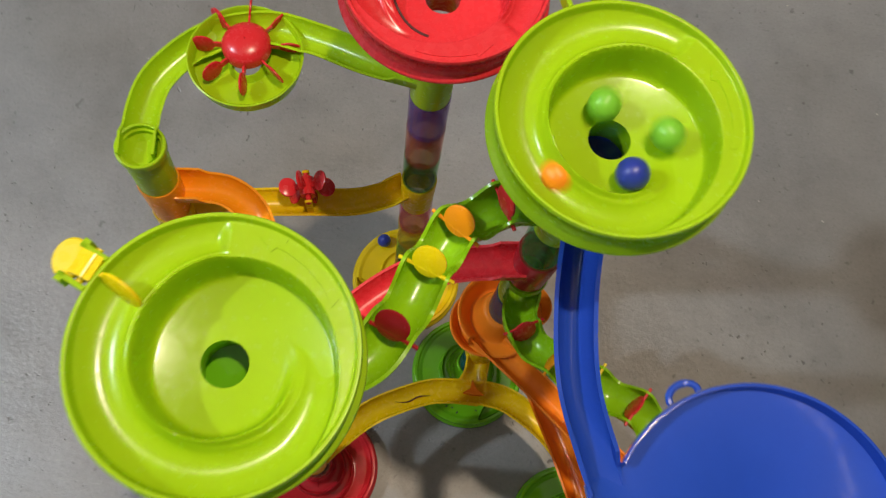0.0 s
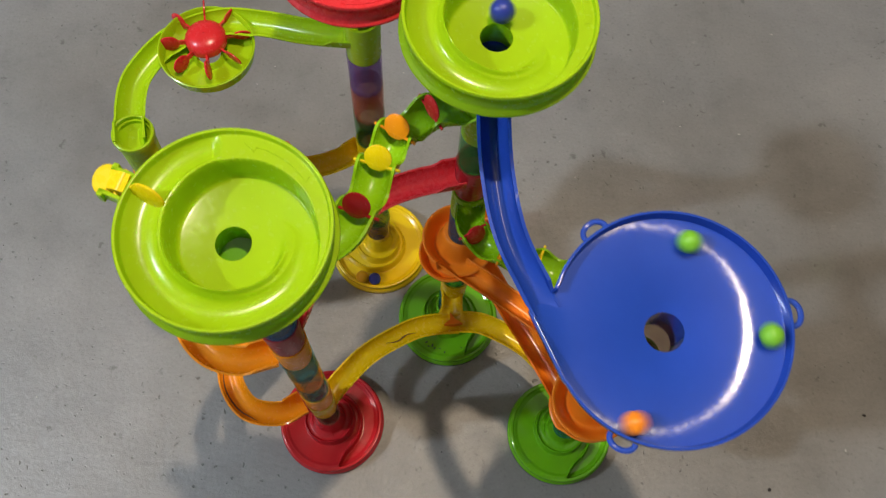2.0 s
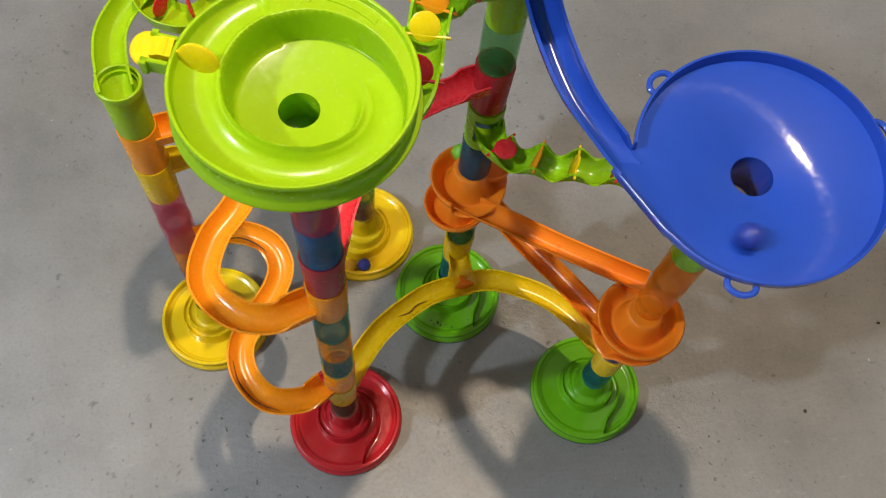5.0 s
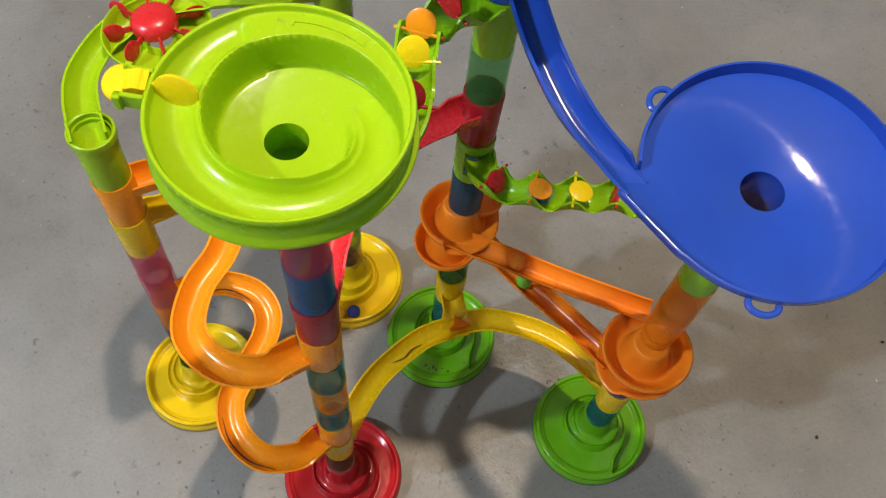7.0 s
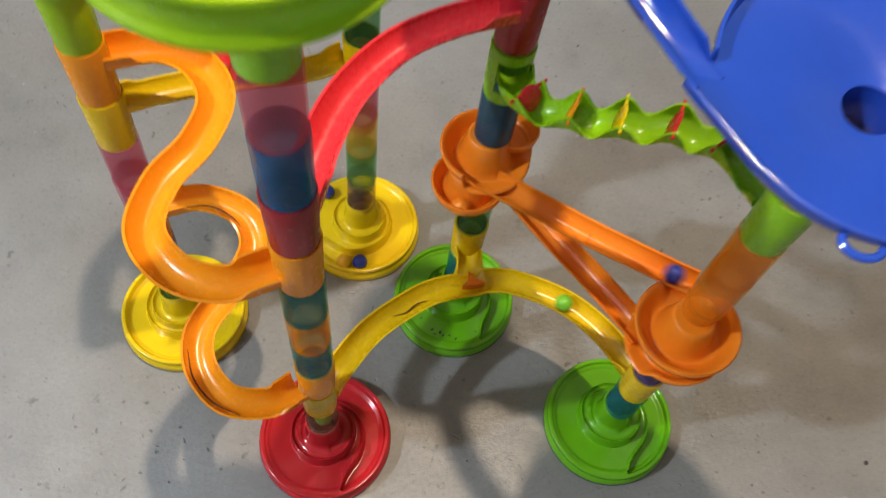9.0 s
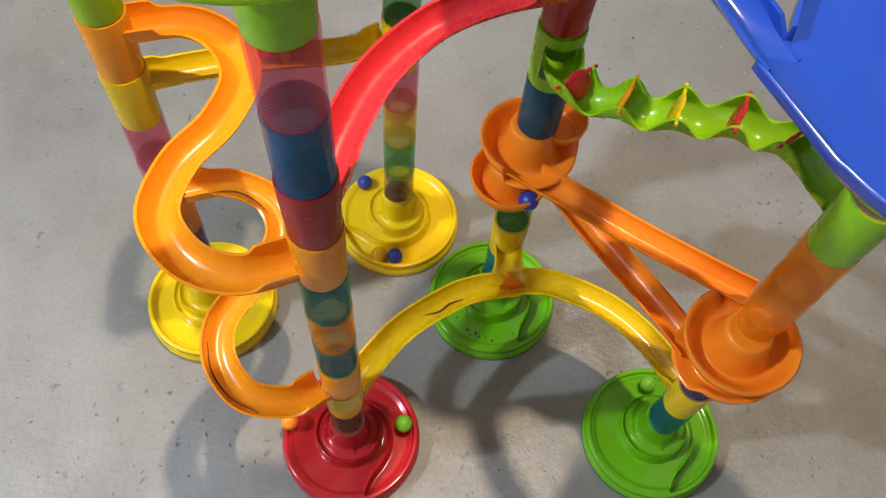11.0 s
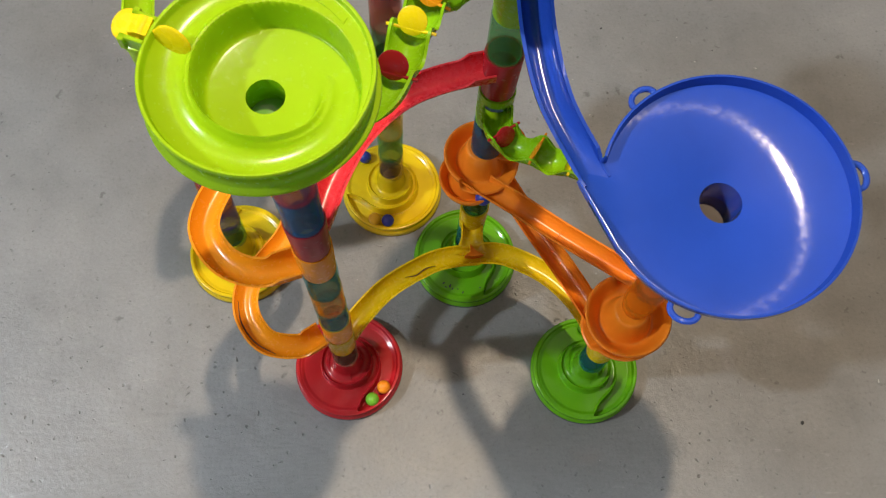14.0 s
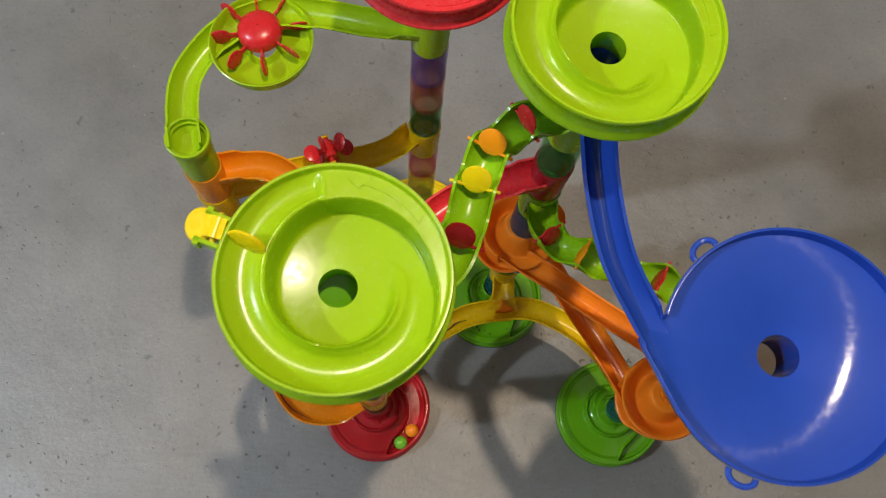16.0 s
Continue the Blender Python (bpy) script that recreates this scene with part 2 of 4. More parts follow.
def field(height, radii, seg=96, outer=None, bm=None, inner_floor=None, under=None):
    """A round form whose upper face is a height over radius and angle (degrees), closed below by the profile under."""
    bm = bm or bmesh.new()
    rows = []
    for i in range(seg):
        a = 360 * i / seg
        c, s = math.cos(radians(a)), math.sin(radians(a))
        col = []
        for r in (radii(a) if callable(radii) else radii):
            rr = outer(r, a) if outer else r
            col.append(bm.verts.new((rr * c, rr * s, height(r, a))))
        last = col[-1].co.to_2d().length
        for r, z in (under or []):
            rr = last + r if r >= 0 and outer else abs(r)
            col.append(bm.verts.new((rr * c, rr * s, z(a) if callable(z) else z)))
        rows.append(col)
    m = len(rows[0])
    for i in range(seg):
        p, q = rows[i], rows[(i + 1) % seg]
        for j in range(m - 1 if not under else m):
            k = (j + 1) % m
            bm.faces.new((p[j], q[j], q[k], p[k]))
    return bm


def graded(*spans):
    """Radii from span to span: (end, number of steps), beginning with the first radius."""
    out = [spans[0]]
    for end, n in spans[1:]:
        first = out[-1]
        out += [first + (end - first) * (i + 1) / n for i in range(n)]
    return out


# ---- the room ----
def slab(x0, y0, z0, x1, y1, z1):
    bm = bmesh.new()
    bmesh.ops.create_cube(bm, size=1)
    for v in bm.verts:
        v.co = ((x0 + x1) / 2 + v.co.x * (x1 - x0), (y0 + y1) / 2 + v.co.y * (y1 - y0), (z0 + z1) / 2 + v.co.z * (z1 - z0))
    return bm


tagged(part("floor", slab(-3.5, -3.5, -0.1, 3.5, 3.5, 0), CONCRETE), "worn grey trowelled concrete basement floor", "floor", kind="structure")
tagged(part("ceiling", slab(-3.5, -3.5, 3.30, 3.5, 3.5, 3.40), CEILING), "plain pale basement ceiling", "ceiling", kind="structure")
for nm, q in (("wall_north", (-3.6, 3.5, 0, 3.6, 3.6, 3.30)), ("wall_south", (-3.6, -3.6, 0, 3.6, -3.5, 3.30)),
              ("wall_east", (3.5, -3.5, 0, 3.6, 3.5, 3.30)), ("wall_west", (-3.6, -3.5, 0, -3.5, 3.5, 3.30))):
    tagged(part(nm, slab(*q), WALL), "plain grey painted basement wall", "wall", kind="structure")

# ---- the towers ----
# foot and lean of each tower: the axis at a height z is foot + lean * z
AXES = {"A": ((-0.0547, 0.1370), (0.0115, -0.0180)), "B": ((0.2284, 0.1204), (-0.0147, -0.0430)), "C": ((0.0922, 0.2715), (0.0240, -0.0152)),
        "D": ((0.0025, 0.3712), (0.0190, -0.0064)), "E": ((-0.1892, 0.2878), (0.0274, 0.0080))}


def axis(k, z):
    (x, y), (lx, ly) = AXES[k]
    return Vector((x + lx * z, y + ly * z, z))


def tower_pose(k, z):
    p = axis(k, z)
    lx, ly = AXES[k][1]
    return Matrix.Translation(p) @ Vector((0, 0, 1)).rotation_difference(Vector((lx, ly, 1))).to_matrix().to_4x4()


def tube(k, z, mat, word, height=0.0512):
    """A tube with a wide upper sleeve and a narrower spigot that sits in the piece below."""
    ob = thing("tube", "see-through " + word + " plastic tube segment in a tower", "tube", "tower tubes")
    ob.matrix_world = tower_pose(k, z)
    ro, ri, so, si = 0.0152, 0.0138, 0.0132, 0.0120
    part("sleeve", lathe([(ro - 0.0006, height), (ro, height - 0.0006), (ro - 0.0003, 0.0008), (ro - 0.0010, 0), (si, 0), (si, 0.0016), (ri, 0.0034), (ri, height)], 44), mat, ob)
    part("spigot", lathe([(so, -0.0004), (so - 0.0004, -0.0152), (so - 0.0008, -0.016), (si - 0.0004, -0.016), (si, -0.0004)], 40), mat, ob)
    return ob


def collar_mesh(height=0.0515, r=0.0154):
    return lathe([(r, height), (r + 0.0004, height - 0.0012), (r - 0.0008, 0.0008), (r - 0.002, 0), (r - 0.0026, 0.001), (r - 0.002, height)], 40)


def open_collar_mesh(gap, height=0.0515, r=0.0154):
    """A collar with a window cut through its wall between the two angles."""
    i = r - 0.002
    bm = lathe([(r, height), (r + 0.0004, height - 0.0012), (r + 0.0002, 0.043), (r, 0.013), (r - 0.0008, 0.0008), (i, 0), (i, 0.013), (i, 0.043), (i, height)], 60)
    gone = []
    for f in bm.faces:
        c = f.calc_center_median()
        a = math.degrees(math.atan2(c.y, c.x))
        if 0.014 < c.z < 0.042 and (a - gap[0]) % 360 < gap[1] - gap[0]:
            gone.append(f)
    bmesh.ops.delete(bm, geom=gone, context="FACES")
    loose = [e for e in bm.edges if e.is_boundary]
    bmesh.ops.bridge_loops(bm, edges=loose)
    return bm


def collar(parent, k, z, mat, label="", gap=None):
    ob = part("collar", open_collar_mesh(gap) if gap else collar_mesh(), mat, parent, label)
    ob.matrix_world = tower_pose(k, z)
    return ob


TOWERS = [
    ("A", 0.523, T_PINK, "pink"), ("A", 0.472, T_BLUE, "blue"), ("A", 0.318, T_TEAL, "teal"), ("A", 0.267, T_ORANGE, "pale orange"),
    ("A", 0.216, T_TEAL, "teal"), ("A", 0.067, T_BROWN, "smoky brown"),
    ("B", 0.472, T_BROWN, "smoky grey"), ("B", 0.370, T_ORANGE, "amber"), ("B", 0.319, T_ORANGE, "orange"), ("B", 0.169, T_PURPLE, "purple"), ("B", 0.066, T_TEAL, "dark teal"),
    ("C", 0.470, T_GREEN, "green"), ("C", 0.314, T_NAVY, "dark blue"), ("C", 0.174, T_GREEN, "green"), ("C", 0.074, T_TEAL, "teal"),
    ("D", 0.420, T_PURPLE, "purple"), ("D", 0.369, T_RUST, "reddish brown"), ("D", 0.319, T_GREEN, "green"), ("D", 0.214, T_PINK, "pink"),
    ("D", 0.163, T_YELLOW, "olive yellow"), ("D", 0.111, T_GREEN, "green"), ("D", 0.060, T_BROWN, "smoky brown"),
    ("E", 0.261, T_PINK, "pink"), ("E", 0.161, T_ORANGE, "orange"), ("E", 0.111, T_PURPLE, "purple"), ("E", 0.062, T_GREEN, "dark green"),
]
for k, z, mat, word in TOWERS:
    tube(k, z, mat, word)


def table(x, points):
    for (x0, y0), (x1, y1) in zip(points, points[1:]):
        if x <= x1:
            return y0 + (y1 - y0) * min(1.0, max(0.0, (x - x0) / (x1 - x0)))
    return points[-1][1]


EDGE = ((0, 0.0570), (6, 0.0500), (13, 0.0455), (24, 0.0430), (45, 0.0408), (75, 0.0382), (120, 0.0355), (200, 0.0332), (360, 0.0305), (450, 0.0290), (540, 0.0268), (640, 0.0235), (1100, 0.0130))
WINDING = ((0, 0.0105), (360, 0.0185), (600, 0.0285), (720, 0.0315), (1100, 0.0340))


def base_height(r, a):
    """One run that winds in and up from the pocket at the rim to the hub, edged by a spiral ridge."""
    h = table(a, WINDING)
    for turn in (0, 360):
        edge = table(a + turn, EDGE)
        up = table(a + turn + 360, WINDING)
        h = h + (up - h) * (1 - smoothstep(edge - 0.0004, edge + 0.0022, r))
        h += 0.0034 * math.exp(-((r - edge + 0.0004) / 0.0013) ** 2) * (1 - smoothstep(570, 660, a + turn))
    h += 0.020 * smoothstep(0.0215, 0.0140, r) ** 1.5
    h += 0.0018 * smoothstep(0.0540, 0.0590, r)
    if r > 0.0590:
        h = h + (0.0195 - h) * smoothstep(0.0590, 0.0612, r)
    return h


BASE_RADII = graded(0.0134, (0.0270, 7), (0.0585, 54), (0.0616, 6), (0.0630, 1), (0.0642, 1))
BASE_UNDER = [(-0.0648, 0.0187), (-0.0648, 0.0140), (-0.0638, 0.0128), (-0.0652, 0.0105), (-0.0668, 0.0085), (-0.0670, 0.001), (-0.0655, 0), (-0.062, 0), (-0.0134, 0.02)]


def base(k, turn, mat, word):
    x, y = AXES[k][0]
    ob = thing("marble_tray", "round glossy " + word + " plastic spiral catch tray on concrete", "marble tray", "tower trays", (x, y, 0), turn)
    bm = field(base_height, BASE_RADII, 240, under=BASE_UNDER)
    bmesh.ops.scale(bm, vec=(0.961, 0.961, 1.0), verts=bm.verts)
    part("tray", bm, mat, ob, angle=60)
    part("hub", lathe([(0.0186, 0.033), (0.0168, 0.046), (0.0158, 0.056), (0.0153, 0.0655), (0.0146, 0.0665), (0.0134, 0.0660), (0.0134, 0.030)], 44), mat, ob)
    return ob


base("A", -78, BASE_RED, "red")
base("B", -84, BASE_GREEN, "green")
base("C", -68, BASE_GREEN, "green")
base("D", 192, BASE_YELLOW, "yellow")
base("E", 92, BASE_YELLOW, "yellow")


# ---- dishes ----
DISH_RUN = ((95, -0.0070), (180, -0.0105), (270, -0.0155), (350, -0.0215), (385, -0.0255), (455, -0.0262))
DISH_IN = ((95, 0.0414), (106, 0.0406), (120, 0.0390), (145, 0.0362), (180, 0.0343), (225, 0.0343), (270, 0.0348), (315, 0.0336), (360, 0.0305), (400, 0.0270), (455, 0.025))
DISH_OUT = ((95, 0.0580), (318, 0.0580), (342, 0.0535), (365, 0.0495), (405, 0.0450), (455, 0.0400))


def dish_height(r, a):
    """A run that starts below the flap, winds once round and falls into the bowl; a flat shelf fills the rest."""
    u = a % 360
    u = u + 360 if u < 95 else u
    shelf = -0.0032
    bowl = -0.0282 + 0.0040 * (r / 0.036) ** 2
    rin, rout = table(u, DISH_IN), table(u, DISH_OUT)
    mid = (rin + rout) / 2
    run = table(u, DISH_RUN) + 0.0045 * ((r - mid) / 0.010) ** 2 * (1 - smoothstep(340, 400, u))
    fade = smoothstep(240, 400, u)
    crest = (shelf - 0.0008 * smoothstep(100, 150, u)) * (1 - fade) + bowl * fade
    h = bowl + (max(run, bowl) - bowl) * smoothstep(rin - 0.0004, rin + 0.0030 + 0.004 * fade, r)
    bump = math.exp(-((r - rin - 0.0006) / (0.0021 + 0.0012 * fade)) ** 2)
    h = h + max(0.0, crest - h) * bump * (1 - smoothstep(330, 395, u))
    if u > 325:
        h = h + (shelf - h) * smoothstep(rout - 0.0012, rout + 0.0014, r)
    start = 1 - smoothstep(95, 103, u)
    if start > 0:
        h = h + (shelf - h) * start * smoothstep(rin, rin + 0.0022, r)
    return h + (0 - h) * smoothstep(0.0572, 0.0586, r)


DISH_RADII = graded(0.0106, (0.0112, 1), (0.0250, 8), (0.0530, 56), (0.0570, 6), (0.0588, 6), (0.0594, 1), (0.0600, 1))
DISH_UNDER = [(-0.0606, -0.0012), (-0.0606, -0.0030), (-0.0594, -0.0042), (-0.0591, -0.0150), (-0.0598, -0.0164), (-0.0617, -0.0172), (-0.0624, -0.0186), (-0.0618, -0.0202), (-0.057, -0.0215), (-0.030, -0.034), (-0.0178, -0.036), (-0.0172, -0.062), (-0.0150, -0.062), (-0.0106, -0.031)]


def box(bm, x0, y0, z0, x1, y1, z1):
    v = [bm.verts.new((x, y, z)) for x in (x0, x1) for y in (y0, y1) for z in (z0, z1)]
    for f in ((0, 1, 3, 2), (4, 6, 7, 5), (0, 4, 5, 1), (2, 3, 7, 6), (0, 2, 6, 4), (1, 5, 7, 3)):
        bm.faces.new([v[i] for i in f])
    return bm


def bevelled(bm, width=0.0006, segments=2):
    bmesh.ops.bevel(bm, geom=bm.edges[:], offset=width, segments=segments, affect="EDGES", profile=0.5)
    return bm


def oval_plate(length, height, thick, stem=0.0):
    """An upright oval plate along x, in the xz plane, with a rounded edge and perhaps a stem at its start."""
    bm = bmesh.new()
    rows = []
    n = 28
    for off, k in ((-thick / 2, 0.9), (-thick / 4, 1.0), (thick / 4, 1.0), (thick / 2, 0.9)):
        row = []
        for i in range(n):
            a = 2 * math.pi * i / n
            row.append(bm.verts.new((stem + length / 2 + length / 2 * k * math.cos(a), off, height / 2 * k * math.sin(a))))
        rows.append(row)
    for p, q in zip(rows, rows[1:]):
        for i in range(n):
            j = (i + 1) % n
            bm.faces.new((p[i], p[j], q[j], q[i]))
    bm.faces.new(rows[0][::-1])
    bm.faces.new(rows[-1])
    if stem:
        box(bm, 0, -thick * 0.45, -height * 0.14, stem + length * 0.12, thick * 0.45, height * 0.14)
    return bm


def rod(bm, p, q, r, seg=12):
    p, q = Vector(p), Vector(q)
    m = (q - p).to_track_quat("Z", "Y").to_matrix()
    ends = []
    for c in (p, q):
        ends.append([bm.verts.new(c + m @ Vector((r * math.cos(2 * math.pi * i / seg), r * math.sin(2 * math.pi * i / seg), 0))) for i in range(seg)])
    for i in range(seg):
        j = (i + 1) % seg
        bm.faces.new((ends[0][i], ends[0][j], ends[1][j], ends[1][i]))
    bm.faces.new(ends[0][::-1])
    bm.faces.new(ends[1])
    return bm


def dish(k, z, turn, mat, label):
    ob = thing("spiral_dish", label, "marble dish", "spiral dishes")
    ob.matrix_world = tower_pose(k, z) @ pose(0, 0, 0, 0, 0, turn)
    bm = field(dish_height, DISH_RADII, 300, under=DISH_UNDER)
    bmesh.ops.scale(bm, vec=(0.987, 0.987, 1.0), verts=bm.verts)
    part("bowl", bm, mat, ob, angle=60)
    # raised arrow on the shelf
    bm = bmesh.new()
    pts = [(0.0540, a) for a in range(34, 74, 4)] + [(0.0560, 70), (0.0520, 82), (0.0475, 74), (0.0502, 73)] + [(0.0505, a) for a in range(68, 30, -4)]
    lo = [bm.verts.new((r * math.cos(radians(a)), r * math.sin(radians(a)), -0.0045)) for r, a in pts]
    hi = [bm.verts.new((r * math.cos(radians(a)), r * math.sin(radians(a)), -0.0027)) for r, a in pts]
    for i in range(len(pts)):
        j = (i + 1) % len(pts)
        bm.faces.new((lo[i], lo[j], hi[j], hi[i]))
    bm.faces.new(hi)
    part("arrow", bm, mat, ob, "raised arrow in the same plastic")
    return ob


def bracket(ob, at, mat):
    """Two lugs on the rim between which a flap hangs; at: the angle on the rim."""
    for side in (-1, 1):
        bm = bmesh.new()
        box(bm, 0.0585, side * 0.0075 - 0.0012, -0.008, 0.0720, side * 0.0075 + 0.0012, 0.0006)
        box(bm, 0.0685, side * 0.0075 - side * 0.0012, -0.008, 0.0720, side * 0.0105, 0.0006)
        p = part("lug", bevelled(bm, 0.0004, 1), mat, ob)
        p.matrix_basis = pose(0, 0, 0, 0, 0, at)


dish_a = dish("A", 0.6686, 0, LIME, "round lime green spiral dish with a yellow flap atop a tower")
dish_c = dish("C", 0.6717, -40, LIME, "round lime green spiral dish above the blue slide")
dish_d = dish("D", 0.612, -133, PINKRED, "round coral red spiral dish topping the rear tower")
part("drop_floor", lathe([(0.0002, 0.0005), (0.0145, 0), (0.0145, -0.0015), (0.0002, -0.0015)], 32), BASE_GREEN, dish_a).matrix_basis = pose(0, 0, -0.056, 16, 8, 0)
bracket(dish_a, 157, LIME)
bracket(dish_c, 154, LIME)
flap = thing("rocker_flap", "bright yellow two-ended plastic rocker flap on a dish rim", "flap")
flap.matrix_world = pose(-0.1060, 0.1512, 0.6662, 0, 0, 163)
part("outer_disc", oval_plate(0.0150, 0.0180, 0.0030, 0.0005), BRIGHT_YELLOW, flap).matrix_basis = pose(0, 0, 0.001, 80, 0, 0)
part("inner_disc", oval_plate(0.0205, 0.0195, 0.0024, 0.007), BRIGHT_YELLOW, flap).matrix_basis = pose(0, 0, 0.001, -12, 6, 172)
bm = rod(bmesh.new(), (0, -0.0088, 0), (0, 0.0088, 0), 0.0016)
rod(bm, (0, -0.0056, 0), (0, 0.0056, 0), 0.0050, 24)
box(bm, -0.0052, -0.0056, -0.0030, 0.0048, 0.0056, 0.0042)
part("hinge_pin", bm, BRIGHT_YELLOW, flap)
# slots in the red dish
for rad, a0, a1 in ((0.0290, 150, 215), (0.0460, 185, 205), (0.0500, 215, 240), (0.0290, 330, 395), (0.0480, 345, 372)):
    bm = bmesh.new()
    rows = []
    for i in range(15):
        a = radians(a0 + (a1 - a0) * i / 14)
        zz = max(dish_height(rad - 0.001, math.degrees(a)), dish_height(rad + 0.001, math.degrees(a))) + 0.0005
        rows.append([bm.verts.new((r * math.cos(a), r * math.sin(a), z)) for r, z in ((rad - 0.0007, zz), (rad + 0.0007, zz), (rad + 0.0007, zz - 0.002), (rad - 0.0007, zz - 0.002))])
    for p, q in zip(rows, rows[1:]):
        for j in range(4):
            bm.faces.new((p[j], q[j], q[(j + 1) % 4], p[(j + 1) % 4]))
    part("slot", bm, DARK, dish_d, "dark narrow curved slot")


# ---- chutes ----
def run_length(path):
    return sum((q - p).length for p, q in zip(path, path[1:]))


def chute(name, label, pts, mat, low=None, colr=(), shoulder=0.007):
    ob = thing(name, label, "marble run chute", "chutes")
    path = smooth_path(pts)
    part("channel", sweep(path, shouldered(run_length(path), low=low, shoulder=shoulder)), mat, ob)
    for k, z in colr:
        collar(ob, k, z, mat)
    return ob


red_chute = chute("red_chute", "curved glossy coral red open chute between two towers",
                  [(0.0945, 0.2590, 0.447), (0.054, 0.2515, 0.445), (0.019, 0.237, 0.442), (-0.012, 0.208, 0.439), (-0.031, 0.175, 0.436), (-0.0395, 0.152, 0.433), (-0.0455, 0.137, 0.432)], PINKRED)
collar(red_chute, "A", 0.4205, COLLAR_SHADED_FLAP_RED, "deep red collar")
collar(red_chute, "C", 0.419, COLLAR_SHADED_FLAP_RED, "deep red collar")
chute("s_bend_chute", "orange S-bend open chute between two towers",
                [(-0.168, 0.294, 0.388), (-0.132, 0.298, 0.387), (-0.107, 0.283, 0.386), (-0.096, 0.254, 0.385), (-0.108, 0.221, 0.384), (-0.130, 0.194, 0.383), (-0.140, 0.160, 0.382),
                 (-0.123, 0.131, 0.381), (-0.095, 0.120, 0.380), (-0.064, 0.127, 0.379)], AMBER, colr=(("E", 0.3635), ("A", 0.3690)))
s_lower = chute("s_bend_chute", "orange S-bend open chute low between two towers, with a dark scratch",
                [(-0.165, 0.270, 0.236), (-0.133, 0.278, 0.230), (-0.103, 0.266, 0.224), (-0.092, 0.243, 0.219), (-0.099, 0.221, 0.214), (-0.120, 0.196, 0.209), (-0.139, 0.171, 0.204),
                 (-0.139, 0.142, 0.199), (-0.120, 0.116, 0.194), (-0.088, 0.112, 0.188), (-0.066, 0.124, 0.183)], AMBER, colr=(("A", 0.1675),))
collar(s_lower, "E", 0.2115, T_PINK, "see-through pink collar")
y_bridge = thing("forked_bridge", "yellow forked open chute joining three towers, with an orange star divider", "marble run chute", "chutes")
part("stem", sweep(smooth_path([(0.094, 0.262, 0.138), (0.093, 0.240, 0.136), (0.091, 0.225, 0.1335)]), lambda k: channel(0.0102 + 0.0062 * smoothstep(0.35, 1.0, k) ** 2, rise=0.0105 - 0.0085 * smoothstep(0.25, 1.0, k))), YELLOW, y_bridge)


def arm_section(s):
    k = smoothstep(0.0, 0.16, s)
    j = smoothstep(0.90, 0.97, s)
    return channel(left=0.002 + 0.008 * k + 0.01 * j, right=0.010 + 0.01 * j)


def arm_section_mirrored(s):
    return [(-u, v) for u, v in arm_section(s)]


part("arm", sweep(smooth_path([(0.100, 0.224, 0.132), (0.070, 0.222, 0.132), (0.043, 0.215, 0.131), (0.000, 0.191, 0.130), (-0.030, 0.162, 0.128), (-0.0465, 0.140, 0.127)]), arm_section_mirrored), YELLOW, y_bridge)
part("arm", sweep(smooth_path([(0.082, 0.224, 0.1325), (0.110, 0.225, 0.1325), (0.135, 0.220, 0.131), (0.175, 0.197, 0.130), (0.204, 0.165, 0.128), (0.2245, 0.125, 0.127)]), arm_section), YELLOW, y_bridge)
bm = bmesh.new()
star = [(0.0105, 105), (0.0036, 155), (0.0105, 200), (0.0046, 270), (0.0115, 345), (0.0038, 40)]
for z in (0.1320, 0.1408, 0.1414):
    k = 0.88 if z == 0.1414 else 1.0
    for r, a in star:
        bm.verts.new((0.0940 + k * r * math.cos(radians(a)), 0.2268 + k * r * math.sin(radians(a)), z))
bm.verts.ensure_lookup_table()
for lay in (0, 6):
    for i in range(6):
        j = (i + 1) % 6
        bm.faces.new([bm.verts[n] for n in (lay + i, lay + j, lay + 6 + j, lay + 6 + i)])
bm.faces.new(bm.verts[12:18])
part("star_divider", bm, ORANGE, y_bridge, "small orange star-shaped divider")
collar(y_bridge, "C", 0.1245, YELLOW)
collar(y_bridge, "A", 0.1180, YELLOW)
collar(y_bridge, "B", 0.1180, YELLOW)
wheel_chute = chute("water_wheel_chute", "yellow open chute carrying a red paddle wheel",
                    [(-0.178, 0.296, 0.336), (-0.142, 0.308, 0.332), (-0.112, 0.317, 0.327), (-0.080, 0.326, 0.320), (-0.044, 0.337, 0.309), (-0.019, 0.353, 0.297), (-0.001, 0.370, 0.288)], YELLOW, colr=(("E", 0.3120), ("D", 0.2660)), shoulder=0.004)
spin_chute = chute("spinner_chute", "lime green open chute with a round pan and red spinner",
                   [(0.006, 0.368, 0.486), (-0.035, 0.375, 0.482), (-0.073, 0.387, 0.476), (-0.112, 0.394, 0.470), (-0.150, 0.381, 0.465), (-0.176, 0.349, 0.462), (-0.1815, 0.320, 0.460), (-0.1772, 0.284, 0.4575)], LIME, low=(0.30, 0.66),
                   colr=(("D", 0.4695), ("E", 0.4150)), shoulder=0.006)


